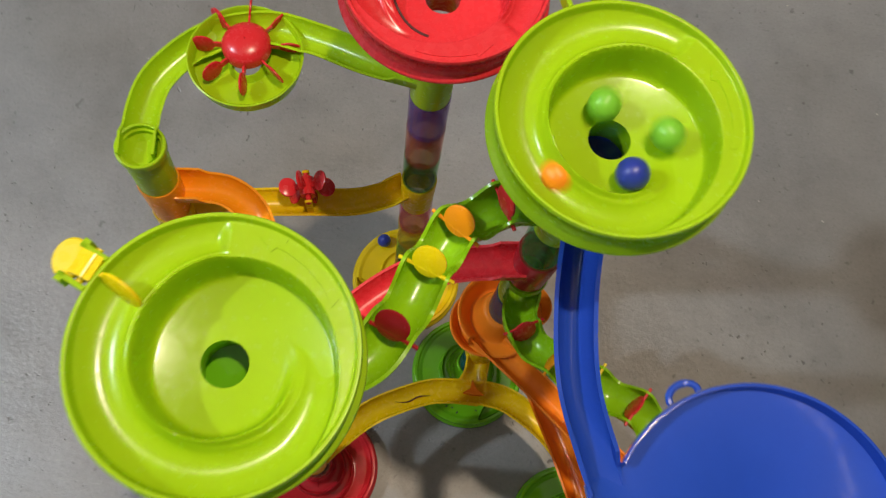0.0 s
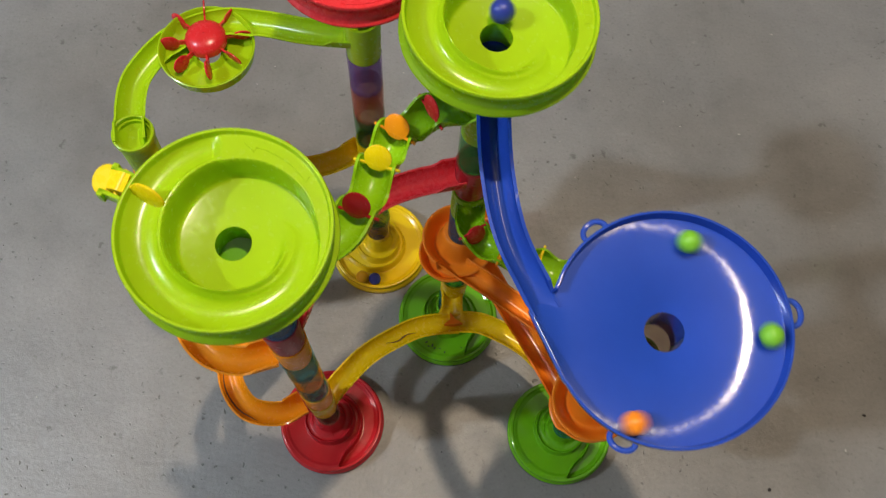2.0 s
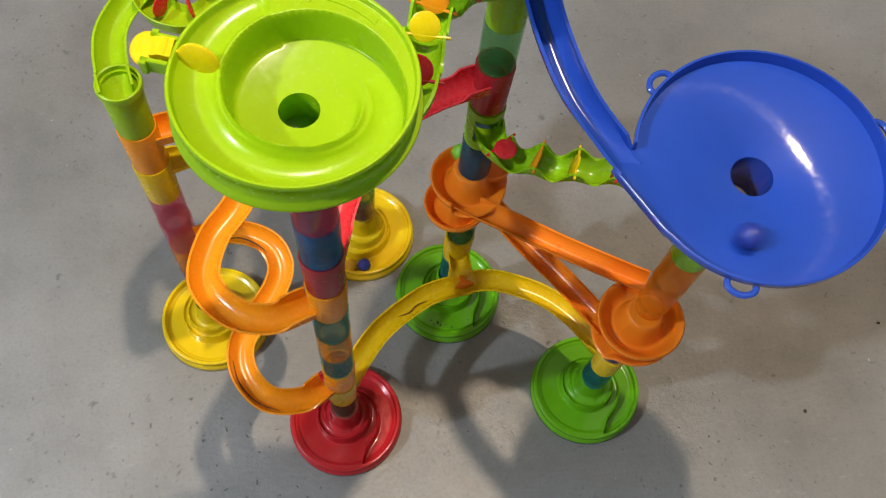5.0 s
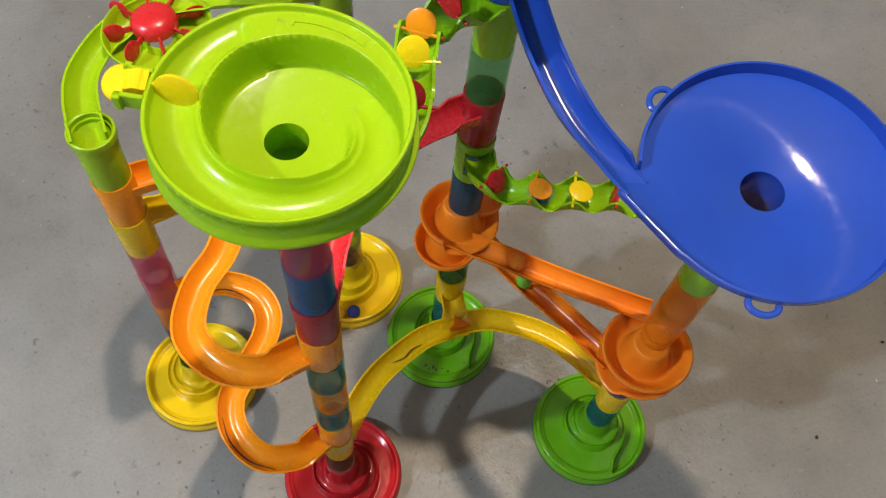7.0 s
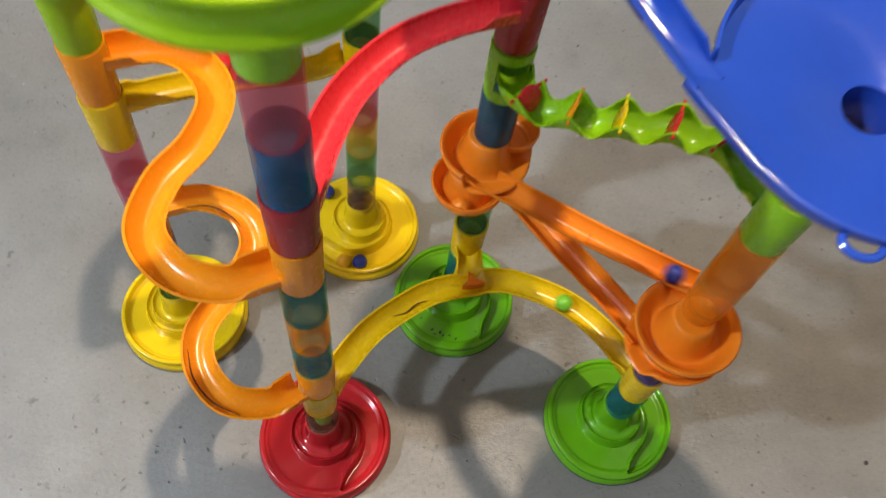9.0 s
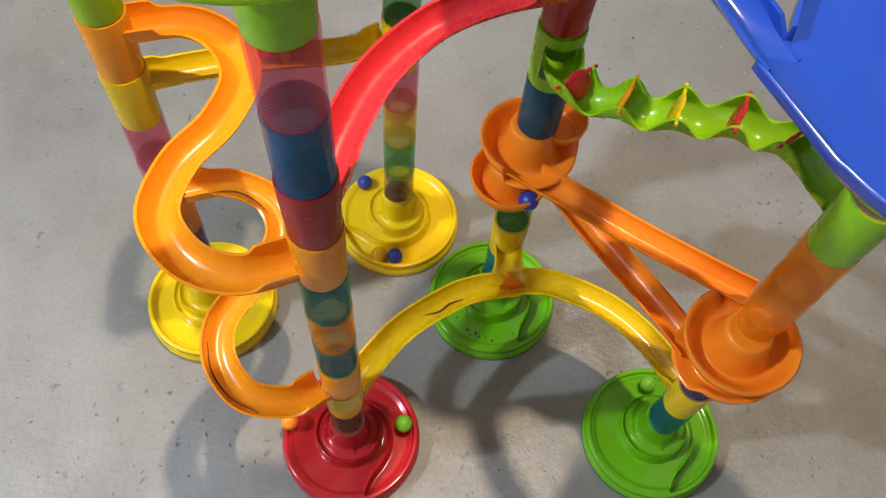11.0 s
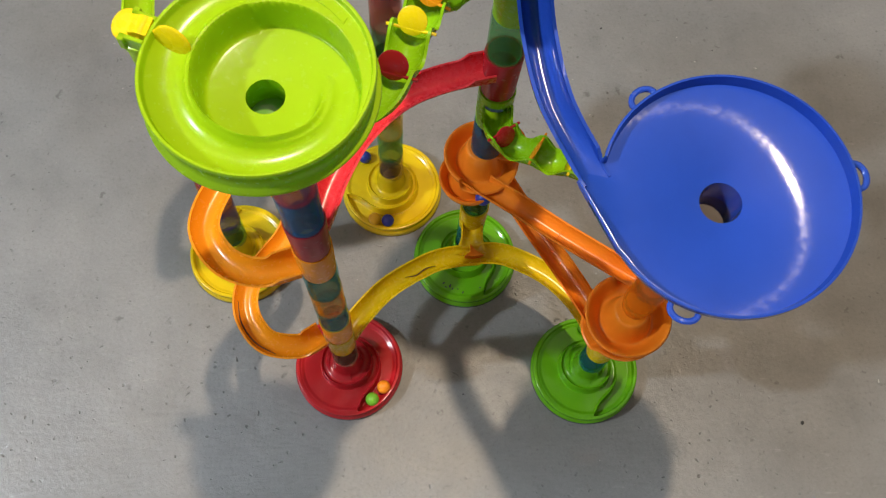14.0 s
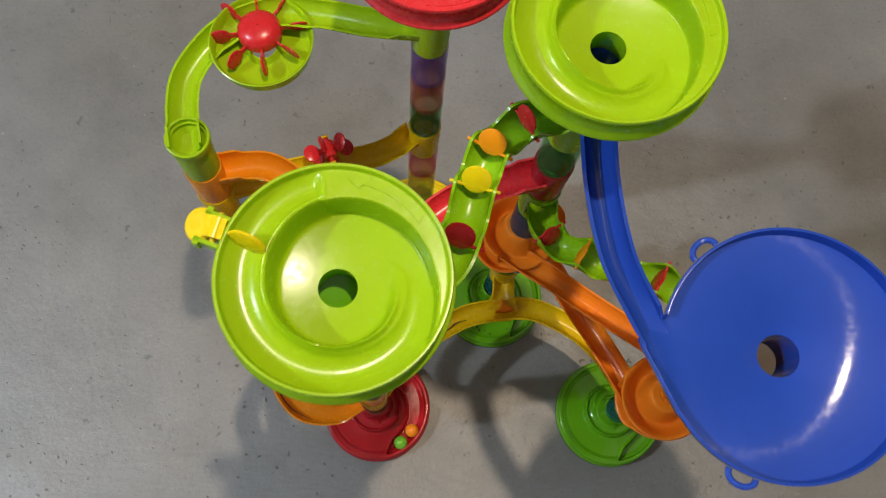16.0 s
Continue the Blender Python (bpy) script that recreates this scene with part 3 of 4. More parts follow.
part("pan", lathe([(0.0408, 0.479), (0.0398, 0.4795), (0.0388, 0.4785), (0.0368, 0.4690), (0.030, 0.4645), (0.0140, 0.4640), (0.0110, 0.4685), (0.0100, 0.4685), (0.0100, 0.4600), (0.030, 0.4620), (0.0380, 0.4670)], 64, (-0.1205, 0.3690)), LIME, spin_chute)
spinner = thing("spinner", "red plastic eight-bladed spinner in a lime green pan", "spinner", at=(-0.1225, 0.3790, 0.4660), turn=8)
part("hub", lathe([(0.0005, 0.0185), (0.006, 0.0182), (0.0120, 0.0168), (0.0160, 0.0140), (0.0174, 0.0115), (0.0174, 0.0060), (0.0160, 0.0045), (0.006, 0.002), (0.0005, 0.001)], 40), RED, spinner)
for i in range(8):
    part("blade", oval_plate(0.0165, 0.0150, 0.0017, 0.007), RED, spinner).matrix_basis = pose(0, 0, 0, 0, 0, 45 * i) @ pose(0.0155, 0, 0.0085, 10, 0, 0)
wheel = thing("paddle_wheel", "red plastic paddle wheel with round petals over the yellow chute", "paddle wheel", at=(-0.081, 0.3330, 0.3440), turn=17)
bm = rod(bmesh.new(), (0, -0.0150, 0), (0, 0.0150, 0), 0.0022)
rod(bm, (0, -0.0080, 0), (0, 0.0080, 0), 0.0062, 24)
part("axle", bm, RED, wheel)
for i in range(6):
    part("petal", oval_plate(0.0150, 0.0170, 0.0020, 0.004), RED, wheel).matrix_basis = pose(0, 0, 0, 0, 60 * i + 14, 0) @ pose(0.0045, 0, 0, 90, 0, 0)
for y in (-0.0135, 0.0135):
    bm = bmesh.new()
    box(bm, -0.0030, y - 0.0012, -0.022, 0.0030, y + 0.0012, 0.0025)
    w = part("wheel_bearing", bevelled(bm, 0.0005, 1), YELLOW, wheel_chute)
    w.matrix_basis = wheel.matrix_world
for k, z in (("E", 0.4660),):
    bm = lathe([(0.0172, -0.002), (0.0176, 0.0020), (0.0172, 0.0045), (0.0162, 0.0050), (0.0152, 0.0045), (0.0152, -0.002)], 44)
    c = part("socket_lip", bm, LIME, spin_chute)
    c.matrix_basis = tower_pose(k, z)
    c = part("mouth_floor", lathe([(0.0002, -0.0072), (0.0090, -0.0068), (0.0145, -0.0025), (0.0150, -0.0040), (0.0090, -0.0085), (0.0002, -0.0090)], 32), LIME, spin_chute)
    c.matrix_basis = tower_pose(k, z)


def mark(parent, pts, label, width=0.0011):
    """A thin dark scratch or pen line just proud of a surface."""
    path = smooth_path(pts, 0.0012)
    n = len(path)
    return part("scratch", sweep(path, lambda k: [(-width / 2 * (0.4 + math.sin(math.pi * k)), 0), (width / 2 * (0.4 + math.sin(math.pi * k)), 0), (0, 0.0004)]), INK, parent, label)


mark(y_bridge, [(0.017, 0.2035, 0.1320), (0.030, 0.2055, 0.1323), (0.040, 0.2125, 0.1326), (0.052, 0.2155, 0.1329)], "thin dark scratch")
mark(s_lower, [(-0.1490, 0.158, 0.2092), (-0.1455, 0.136, 0.2048), (-0.132, 0.1165, 0.2003), (-0.112, 0.1045, 0.1972)], "thin dark scratch")
mark(s_lower, [(-0.150, 0.271, 0.2365), (-0.128, 0.2745, 0.2310), (-0.108, 0.2620, 0.2270), (-0.0985, 0.2430, 0.2215)], "thin dark scratch")

# ---- blue slide and funnel ----
FX, FY, FZ = 0.2198, 0.0956, 0.5648
TILT_X, TILT_Y = 0.034, 0.081
EAST, WEST, P1 = Vector((0.1447, 0.1216)), Vector((0.1279, 0.1074)), Vector((0.1490, 0.0592))


def funnel_edge(r, a):
    """The rim is a circle but for the mouth of the slide and the straight wall that follows it."""
    if r < 0.060 or not 160.5 < a < 207.2:
        return r
    d = Vector((math.cos(radians(a)), math.sin(radians(a))))
    p, q = (EAST, WEST) if a < 172.7 else (WEST, P1)
    n = Vector((q.y - p.y, p.x - q.x))
    k = n.dot(p - Vector((FX, FY))) / n.dot(d)
    return max(r, r + (k - 0.0785) * min(1.0, (r - 0.060) / 0.0165))


def funnel_height(r, a):
    """A cone that flattens outwards; beside the slide its floor curves up to the wall."""
    h = -0.0235 + 0.435 * r - 2.6 * r * r
    if 165 < a < 207:
        rise = 0.006 * ((a - 165) / 7.0) ** 2.3 if a < 172.0 else 0.006 * (1 - smoothstep(174, 207, a))
        h += rise * min(1.0, max(0.0, (r - 0.060) / 0.0165)) ** 2
    if r > 0.0765 and not 160.5 < a < 172.0:
        h += (0.0030 - h) * smoothstep(0.0765, 0.0778, r)
    return h


FUN_R = [0.0136, 0.0146, 0.018, 0.024, 0.032, 0.040, 0.050, 0.060, 0.064, 0.068, 0.071, 0.073, 0.075, 0.0765, 0.0772, 0.0778, 0.0785]
funnel = thing("funnel_slide", "large glossy blue plastic funnel with a curved slide, scuffed inside", "marble run funnel", at=(FX, FY, FZ))
funnel.matrix_world = Matrix.Translation((FX, FY, FZ)) @ Vector((0, 0, 1)).rotation_difference(Vector((-TILT_X, -TILT_Y, 1))).to_matrix().to_4x4()
bm = field(funnel_height, FUN_R, 144, outer=funnel_edge, under=[(0.0010, lambda a: funnel_height(0.0785, a) - 0.0004), (0.0012, lambda a: funnel_height(0.0785, a) - 0.005), (-0.0720, -0.0150), (-0.03, -0.026), (-0.0165, -0.029), (-0.0155, -0.058), (-0.0136, -0.058)])
bmesh.ops.scale(bm, vec=(0.984, 0.984, 1.0), verts=bm.verts)
part("funnel", bm, BLUE, funnel, angle=50)
slide = part("slide", sweep(smooth_path([(0.1090, 0.262, 0.590), (0.1080, 0.236, 0.587), (0.1095, 0.196, 0.577), (0.117, 0.156, 0.5675), (0.1335, 0.122, 0.5605), (0.138, 0.1135, 0.5587), (0.1412, 0.1075, 0.5578)]),
             lambda k: channel(0.0092, 0.0018, 0.014, left=0.014 - 0.0055 * smoothstep(0.60, 0.885, k) - 0.0075 * smoothstep(0.895, 0.93, k), right=0.014 - 0.0062 * smoothstep(0.60, 0.95, k), lip=0.0005 - 0.0009 * smoothstep(0.9, 1.0, k), bow=0.0100 - 0.0030 * smoothstep(0.8, 1.0, k), bow_left=0.0100 - 0.0095 * smoothstep(0.72, 0.97, k))), BLUE, funnel)
slide.matrix_parent_inverse = funnel.matrix_world.inverted()
for a in (124, 5.5, 243):
    bm = bmesh.new()
    ring = []
    for i in range(15):
        t = radians(-100 + 200 * i / 14)
        ring.append(Vector((0.0780 + 0.0062 * math.cos(t) + 0.0014, 0.0085 * math.sin(t), -0.002)))
    sweep(ring, [(-0.0017, -0.0014), (0.0017, -0.0014), (0.0019, 0.0005), (0.0008, 0.0014), (-0.0008, 0.0014), (-0.0019, 0.0005)], bm)
    part("hanging_loop", bm, BLUE, funnel).matrix_basis = pose(0, 0, 0, 0, 0, a)
c = collar(funnel, "C", 0.573, BLUE)
c.matrix_parent_inverse = funnel.matrix_world.inverted()
c.matrix_basis = tower_pose("C", 0.573)


# ---- wavy chutes ----
def wavy_chute(label, pts, flaps, mat, colr, pivot):
    """Walls and floor swing up at each flap and down between them."""
    ob = thing("wavy_chute", label, "marble run chute", "chutes")
    path = smooth_path(pts, 0.0022)
    n = len(path)
    spots = [(-0.10, -1.0)] + [(min(range(n), key=lambda i: (path[i].to_2d() - Vector(f[:2])).length) / (n - 1), float(k)) for k, f in enumerate(flaps)] + [(1.10, float(len(flaps)))]

    def wave(k):
        ends = smoothstep(0.0, 0.08, k) * (1 - smoothstep(0.92, 1.0, k))
        return math.cos(2 * math.pi * table(k, spots)) * ends

    lifted = [p + Vector((0, 0, 0.0024 * wave(i / (n - 1)))) for i, p in enumerate(path)]
    part("channel", sweep(lifted, lambda k: channel(0.0112, 0.0014, 0.0125 + 0.0050 * wave(k))), mat, ob)
    for k, z, *gap in colr:
        collar(ob, k, z, mat, gap=gap or None)
    made = []
    for x, y, m, tip in flaps:
        i = min(range(n), key=lambda j: (path[j].to_2d() - Vector((x, y))).length)
        p, d = lifted[i], path[min(i + 2, n - 1)] - path[max(i - 2, 0)]
        turn = math.degrees(math.atan2(d.y, d.x))
        plate = oval_plate(0.0185, 0.0185, 0.0020)
        bmesh.ops.transform(plate, matrix=pose(-0.0040, 0, 0, 90, 0, 0), verts=plate.verts)
        f = part("flap", plate, m, ob)
        part("pin", rod(bmesh.new(), (0, -0.0158, 0), (0, 0.0158, 0), 0.0011, 10), m, f)
        f.matrix_basis = pose(p.x, p.y, p.z + pivot, 0, 0, turn) @ pose(0, 0, 0, 0, tip, 0)
        made.append((f, Vector((p.x, p.y, p.z + pivot)), turn))
    return made


WAVY_1 = [(0.100, 0.258, 0.560), (0.072, 0.250, 0.562), (0.046, 0.231, 0.570), (0.033, 0.203, 0.580), (0.022, 0.168, 0.590), (0.008, 0.142, 0.598), (-0.030, 0.127, 0.604)]
WAVY_2 = [(0.103, 0.258, 0.390), (0.103, 0.230, 0.394), (0.121, 0.211, 0.401), (0.150, 0.194, 0.409), (0.181, 0.180, 0.418), (0.203, 0.164, 0.424), (0.217, 0.138, 0.430), (0.2215, 0.115, 0.433)]
# the last red flap lies in shade, put into its colour as a deeper red
wavy_chute("wavy lime green chute with coloured disc flaps, high between towers", WAVY_1,
                             [(0.067, 0.248, RED, -100), (0.042, 0.226, AMBER, -122), (0.031, 0.196, BRIGHT_YELLOW, -125), (0.019, 0.158, COLLAR_SHADED_FLAP_RED, -122)], LEAF, (("A", 0.5745), ("C", 0.5205)), 0.0125)
flaps_2 = wavy_chute("wavy lime green chute with coloured disc flaps under the funnel", WAVY_2,
                             [(0.104, 0.226, RED, 60), (0.129, 0.2055, AMBER, 105), (0.157, 0.190, BRIGHT_YELLOW, 105), (0.186, 0.177, RED, 105), (0.208, 0.157, RED, 105)], LEAF, (("C", 0.3660, -135, -45), ("B", 0.4205)), 0.0160)


# ---- orange cups and straight chutes ----
def cup(parent, k, z, rim, depth, gap, lean=(0.0, 0.0)):
    """A bowl round the tube; its wall is open between the two angles of gap, where a run leaves or enters."""
    def height(r, a):
        b = (a - gap[0]) % 360
        width = (gap[1] - gap[0]) % 360
        shut = 1 - smoothstep(-14, 4, b if b < 180 else b - 360) * (1 - smoothstep(width - 4, width + 14, b)) if b < width + 14 or b > 346 else 1.0
        h = -depth + (depth + 0.014) * smoothstep(0.0255, 0.0145, r) ** 1.5
        return h + (0 - h) * smoothstep(rim * 0.60, rim, r) ** 1.3 * (0.12 + 0.88 * shut)

    ob = part("cup", field(height, graded(0.0004, (0.0134, 2), (0.0150, 2), (0.0245, 9), (rim, 11)), 80,
                           under=[(-rim - 0.0012, lambda a: height(rim, a) - 0.0015), (-rim + 0.0010, lambda a: min(-depth * 0.62, height(rim, a) - 0.003)), (-0.026, -depth - 0.0022), (-0.0160, -depth - 0.008), (-0.0004, -depth - 0.008)]), ORANGE, parent, angle=60)
    ob.matrix_basis = Matrix.Translation(axis(k, z) + Vector((*lean, 0)))
    return ob


crossing = thing("twin_spiral_chute", "orange double straight chute with spiral cups round two towers", "marble run chute", "chutes")
cup(crossing, "B", 0.284, 0.0385, 0.015, (35, 95), (-0.003, -0.003))
cup(crossing, "B", 0.258, 0.0365, 0.015, (150, 215), (-0.003, -0.003))
cup(crossing, "C", 0.299, 0.0355, 0.016, (-126, -14), (-0.003, 0.0))
cup(crossing, "C", 0.245, 0.0310, 0.016, (0, 60), (-0.010, 0.003))
part("inlet_cup", lathe([(0.0185, 0.0125), (0.0195, 0.0128), (0.0200, 0.0118), (0.0185, 0.0040), (0.0130, -0.0014), (0.0003, -0.0020), (0.0003, 0.0000), (0.0120, 0.0008), (0.0168, 0.0052)], 44), ORANGE, crossing).matrix_basis = pose(0.1190, 0.2740, 0.2960)
part("upper_run", sweep(smooth_path([(0.0765, 0.2535, 0.2835), (0.090, 0.2440, 0.2812), (0.100, 0.2370, 0.279), (0.132, 0.216, 0.274), (0.170, 0.1885, 0.270), (0.222, 0.153, 0.2665), (0.240, 0.141, 0.266)]), channel(0.0102, rise=0.010)), ORANGE, crossing)
for x, y, z in ((0.0935, 0.2420, 0.2800), (0.167, 0.1905, 0.2706)):
    seam = sweep([Vector((x - 0.0062, y - 0.0088, z)), Vector((x + 0.0040, y + 0.0060, z + 0.0005))], [(-0.0004, 0), (0.0004, 0), (0.0004, 0.0016), (-0.0004, 0.0016)])
    part("stop_rib", seam, ORANGE, crossing)
part("lower_run", sweep(smooth_path([(0.112, 0.285, 0.231), (0.1235, 0.262, 0.230), (0.1465, 0.215, 0.233), (0.1720, 0.168, 0.237), (0.1930, 0.125, 0.2405), (0.1985, 0.112, 0.242)]), channel(0.0102, rise=0.010)), ORANGE, crossing)


# ---- marbles ----
def marble(mat, word, p):
    bm = bmesh.new()
    bmesh.ops.create_uvsphere(bm, u_segments=28, v_segments=18, radius=0.008)
    ob = part("marble", bm, mat)
    ob.matrix_world = pose(*p)
    return tagged(ob, "small matt " + word + " marble", "marble", "marbles")


for x, y, z, mat, word in ((-0.0036, 0.3215, 0.0195, BALL_BLUE, "blue"), (-0.0310, 0.4110, 0.0232, BALL_BLUE, "blue"), (-0.0200, 0.3245, 0.0195, BALL_YELLOW, "yellow")):
    marble(mat, word, (x, y, z))
GREEN_ONE, GREEN_TWO = marble(BALL_GREEN, "green", (0, 0, 1)), marble(BALL_GREEN, "green", (0, 0, 1))
ORANGE_ONE, BLUE_ONE = marble(BALL_ORANGE, "orange", (0, 0, 1)), marble(BALL_BLUE, "blue", (0, 0, 1))

# ---- grit and chips on the floor ----
bm = bmesh.new()
rng = random.Random(4)
spots = [(0.307, 0.618, 0.0022), (0.622, 0.137, 0.0030), (0.486, 0.047, 0.0028)]
spots += [(rng.uniform(-0.9, 1.1), rng.uniform(-0.3, 1.3), rng.uniform(0.0004, 0.0011)) for _ in range(150)]
for x, y, r in spots:
    m = Matrix.Translation((x, y, r * 0.25)) @ Euler((rng.uniform(-0.3, 0.3), rng.uniform(-0.3, 0.3), rng.uniform(0, 6))).to_matrix().to_4x4() @ Matrix.Diagonal((r, r * rng.uniform(0.5, 0.9), r * 0.5, 1))
    bmesh.ops.create_icosphere(bm, subdivisions=1, radius=1, matrix=m)
pale = bmesh.new()
for _ in range(70):
    r = rng.uniform(0.0004, 0.0012)
    m = Matrix.Translation((rng.uniform(-0.8, 1.1), rng.uniform(-0.3, 1.2), r * 0.1)) @ Euler((0, 0, rng.uniform(0, 6))).to_matrix().to_4x4() @ Matrix.Diagonal((r * rng.uniform(1, 3), r, r * 0.3, 1))
    bmesh.ops.create_icosphere(pale, subdivisions=1, radius=1, matrix=m)
tagged(part("pale_specks", pale, SPECK), "scattered pale lime specks on the concrete", "specks", kind="stuff")
tagged(part("floor_grit", bm, CHIP), "scattered dark grit and specks on the concrete", "grit", kind="stuff")


# dark flakes of dirt on the front of one green tray
bm = bmesh.new()
for a, r, size in ((-128, 0.046, 0.0013), (-122, 0.049, 0.0010), (-117, 0.0455, 0.0016), (-112, 0.048, 0.0012), (-104, 0.0465, 0.0009), (-96, 0.050, 0.0012), (-150, 0.044, 0.0010), (-70, 0.047, 0.0009)):
    x, y = AXES["C"][0]
    z = base_height(r / 0.961, (a + 68) % 360)
    m = Matrix.Translation((x + r * math.cos(radians(a)), y + r * math.sin(radians(a)), z + 0.0002)) @ Euler((0, 0, rng.uniform(0, 6))).to_matrix().to_4x4() @ Matrix.Diagonal((size * 1.6, size * 0.8, 0.0004, 1))
    bmesh.ops.create_icosphere(bm, subdivisions=1, radius=1, matrix=m)
tagged(part("tray_flakes", bm, CHIP), "dark flakes of dirt on a green tray", "flakes", kind="stuff")


# ---- what moves ----
def roll(ob, rows):
    walk(ob, [(t, pose(x, y, z)) for t, x, y, z in rows])


HOLE_C, HOLE_F = (0.1083, 0.2613), (0.2198, 0.0956)
GREEN_ONE_ROWS = [
    (0.0, 0.1015, 0.2738, 0.6552), (0.1, 0.098, 0.2526, 0.6552), (0.2, 0.1014, 0.2486, 0.6552), (0.4, 0.1059, 0.22, 0.5915), (0.5, 0.1145, 0.1771, 0.581),
    (0.6, 0.1363, 0.115, 0.5659), (0.9, 0.2811, 0.0683, 0.5665), (1.0, 0.2838, 0.1155, 0.5705), (1.1, 0.2613, 0.1478, 0.5723), (1.2, 0.2242, 0.1581, 0.5715),
    (1.3, 0.186, 0.1506, 0.5698), (1.4, 0.1551, 0.1206, 0.5667), (1.5, 0.156, 0.0745, 0.5628), (1.6, 0.1837, 0.04, 0.5609), (1.7, 0.2263, 0.0288, 0.5615),
    (1.8, 0.2599, 0.0427, 0.5637), (1.9, 0.2776, 0.0647, 0.566), (2.0, 0.2833, 0.0882, 0.5679), (2.1, 0.2748, 0.1041, 0.5679), (2.2, 0.257, 0.1121, 0.5652),
    (2.3, 0.2275, 0.1115, 0.5576), (2.4, 0.2124, 0.0787, 0.5547), (2.5, 0.2187, 0.0429, 0.5606), (2.6, 0.2421, 0.0322, 0.5623), (2.7, 0.2474, 0.0441, 0.5625),
    (2.8, 0.2496, 0.0625, 0.5618), (2.9, 0.24, 0.0813, 0.5579),
]
GREEN_TWO_ROWS = [
    (0.0, 0.1326, 0.2636, 0.6552), (0.1, 0.12, 0.2726, 0.6552), (0.2, 0.1045, 0.2696, 0.6552), (0.3, 0.0942, 0.2654, 0.6552), (0.4, 0.0982, 0.2522, 0.6552),
    (0.5, 0.1157, 0.2603, 0.6552), (0.6, 0.1104, 0.2744, 0.6552), (0.7, 0.1038, 0.2775, 0.6552), (0.8, 0.1038, 0.2699, 0.6552), (0.9, 0.1065, 0.2523, 0.6552),
    (1.2, 0.1065, 0.2066, 0.5881), (1.3, 0.1155, 0.151, 0.575), (1.4, 0.1526, 0.0933, 0.5643), (1.5, 0.1905, 0.0359, 0.5608), (1.6, 0.2488, 0.035, 0.5628),
    (1.7, 0.2823, 0.0708, 0.5668), (1.8, 0.2845, 0.1118, 0.5702), (1.9, 0.2657, 0.1401, 0.5715), (2.0, 0.2369, 0.152, 0.571), (2.1, 0.2041, 0.145, 0.5683),
    (2.2, 0.1724, 0.1185, 0.5652), (2.3, 0.1542, 0.081, 0.5633), (2.4, 0.1729, 0.0513, 0.5613), (2.5, 0.2042, 0.0344, 0.5608), (2.6, 0.2201, 0.0327, 0.5612),
    (2.7, 0.2299, 0.0468, 0.5609), (2.8, 0.2322, 0.0657, 0.5586), (2.9, 0.2229, 0.0911, 0.5512), (3.0, 0.2139, 0.0926, 0.5515),
]
ORANGE_ROWS = [
    (0.0, 0.0828, 0.2324, 0.6552), (0.1, 0.1087, 0.218, 0.6552), (0.2, 0.1344, 0.2286, 0.6552), (0.3, 0.1313, 0.2613, 0.6552), (0.4, 0.1181, 0.2756, 0.6552),
    (0.5, 0.1052, 0.2844, 0.6552), (0.6, 0.0939, 0.277, 0.6552), (0.7, 0.0968, 0.2606, 0.6552), (0.8, 0.1091, 0.2514, 0.6552), (0.9, 0.1188, 0.249, 0.6552),
    (1.0, 0.1249, 0.2518, 0.6552), (1.1, 0.1231, 0.2643, 0.6552), (1.2, 0.1162, 0.2694, 0.6552), (1.3, 0.106, 0.2671, 0.6552), (1.4, 0.1012, 0.2637, 0.6552),
    (1.5, 0.1077, 0.2548, 0.6552), (1.7, 0.1082, 0.2105, 0.5891), (1.8, 0.119, 0.1562, 0.5761), (1.9, 0.1528, 0.0902, 0.5641), (2.0, 0.1917, 0.0346, 0.5608),
    (2.1, 0.2519, 0.0368, 0.563), (2.2, 0.2827, 0.0781, 0.5672), (2.3, 0.2792, 0.1237, 0.5708), (2.4, 0.2548, 0.1513, 0.5723), (2.5, 0.2224, 0.1597, 0.5717),
    (2.6, 0.1872, 0.1541, 0.5703), (2.7, 0.1592, 0.1236, 0.5668), (2.8, 0.1552, 0.0784, 0.5631), (2.9, 0.1825, 0.0438, 0.5609), (3.0, 0.2233, 0.0302, 0.5614),
    (3.1, 0.258, 0.0431, 0.5635), (3.2, 0.2759, 0.0651, 0.5658), (3.3, 0.2796, 0.0833, 0.5671), (3.4, 0.2755, 0.1014, 0.5678), (3.5, 0.2572, 0.1115, 0.5652),
    (3.6, 0.2155, 0.1062, 0.5545), (3.7, 0.2124, 0.068, 0.5571), (3.8, 0.2213, 0.0382, 0.561), (3.9, 0.2295, 0.0323, 0.5616), (4.0, 0.2272, 0.043, 0.561),
    (4.1, 0.2181, 0.0636, 0.5579), (4.2, 0.2063, 0.0915, 0.554),
]
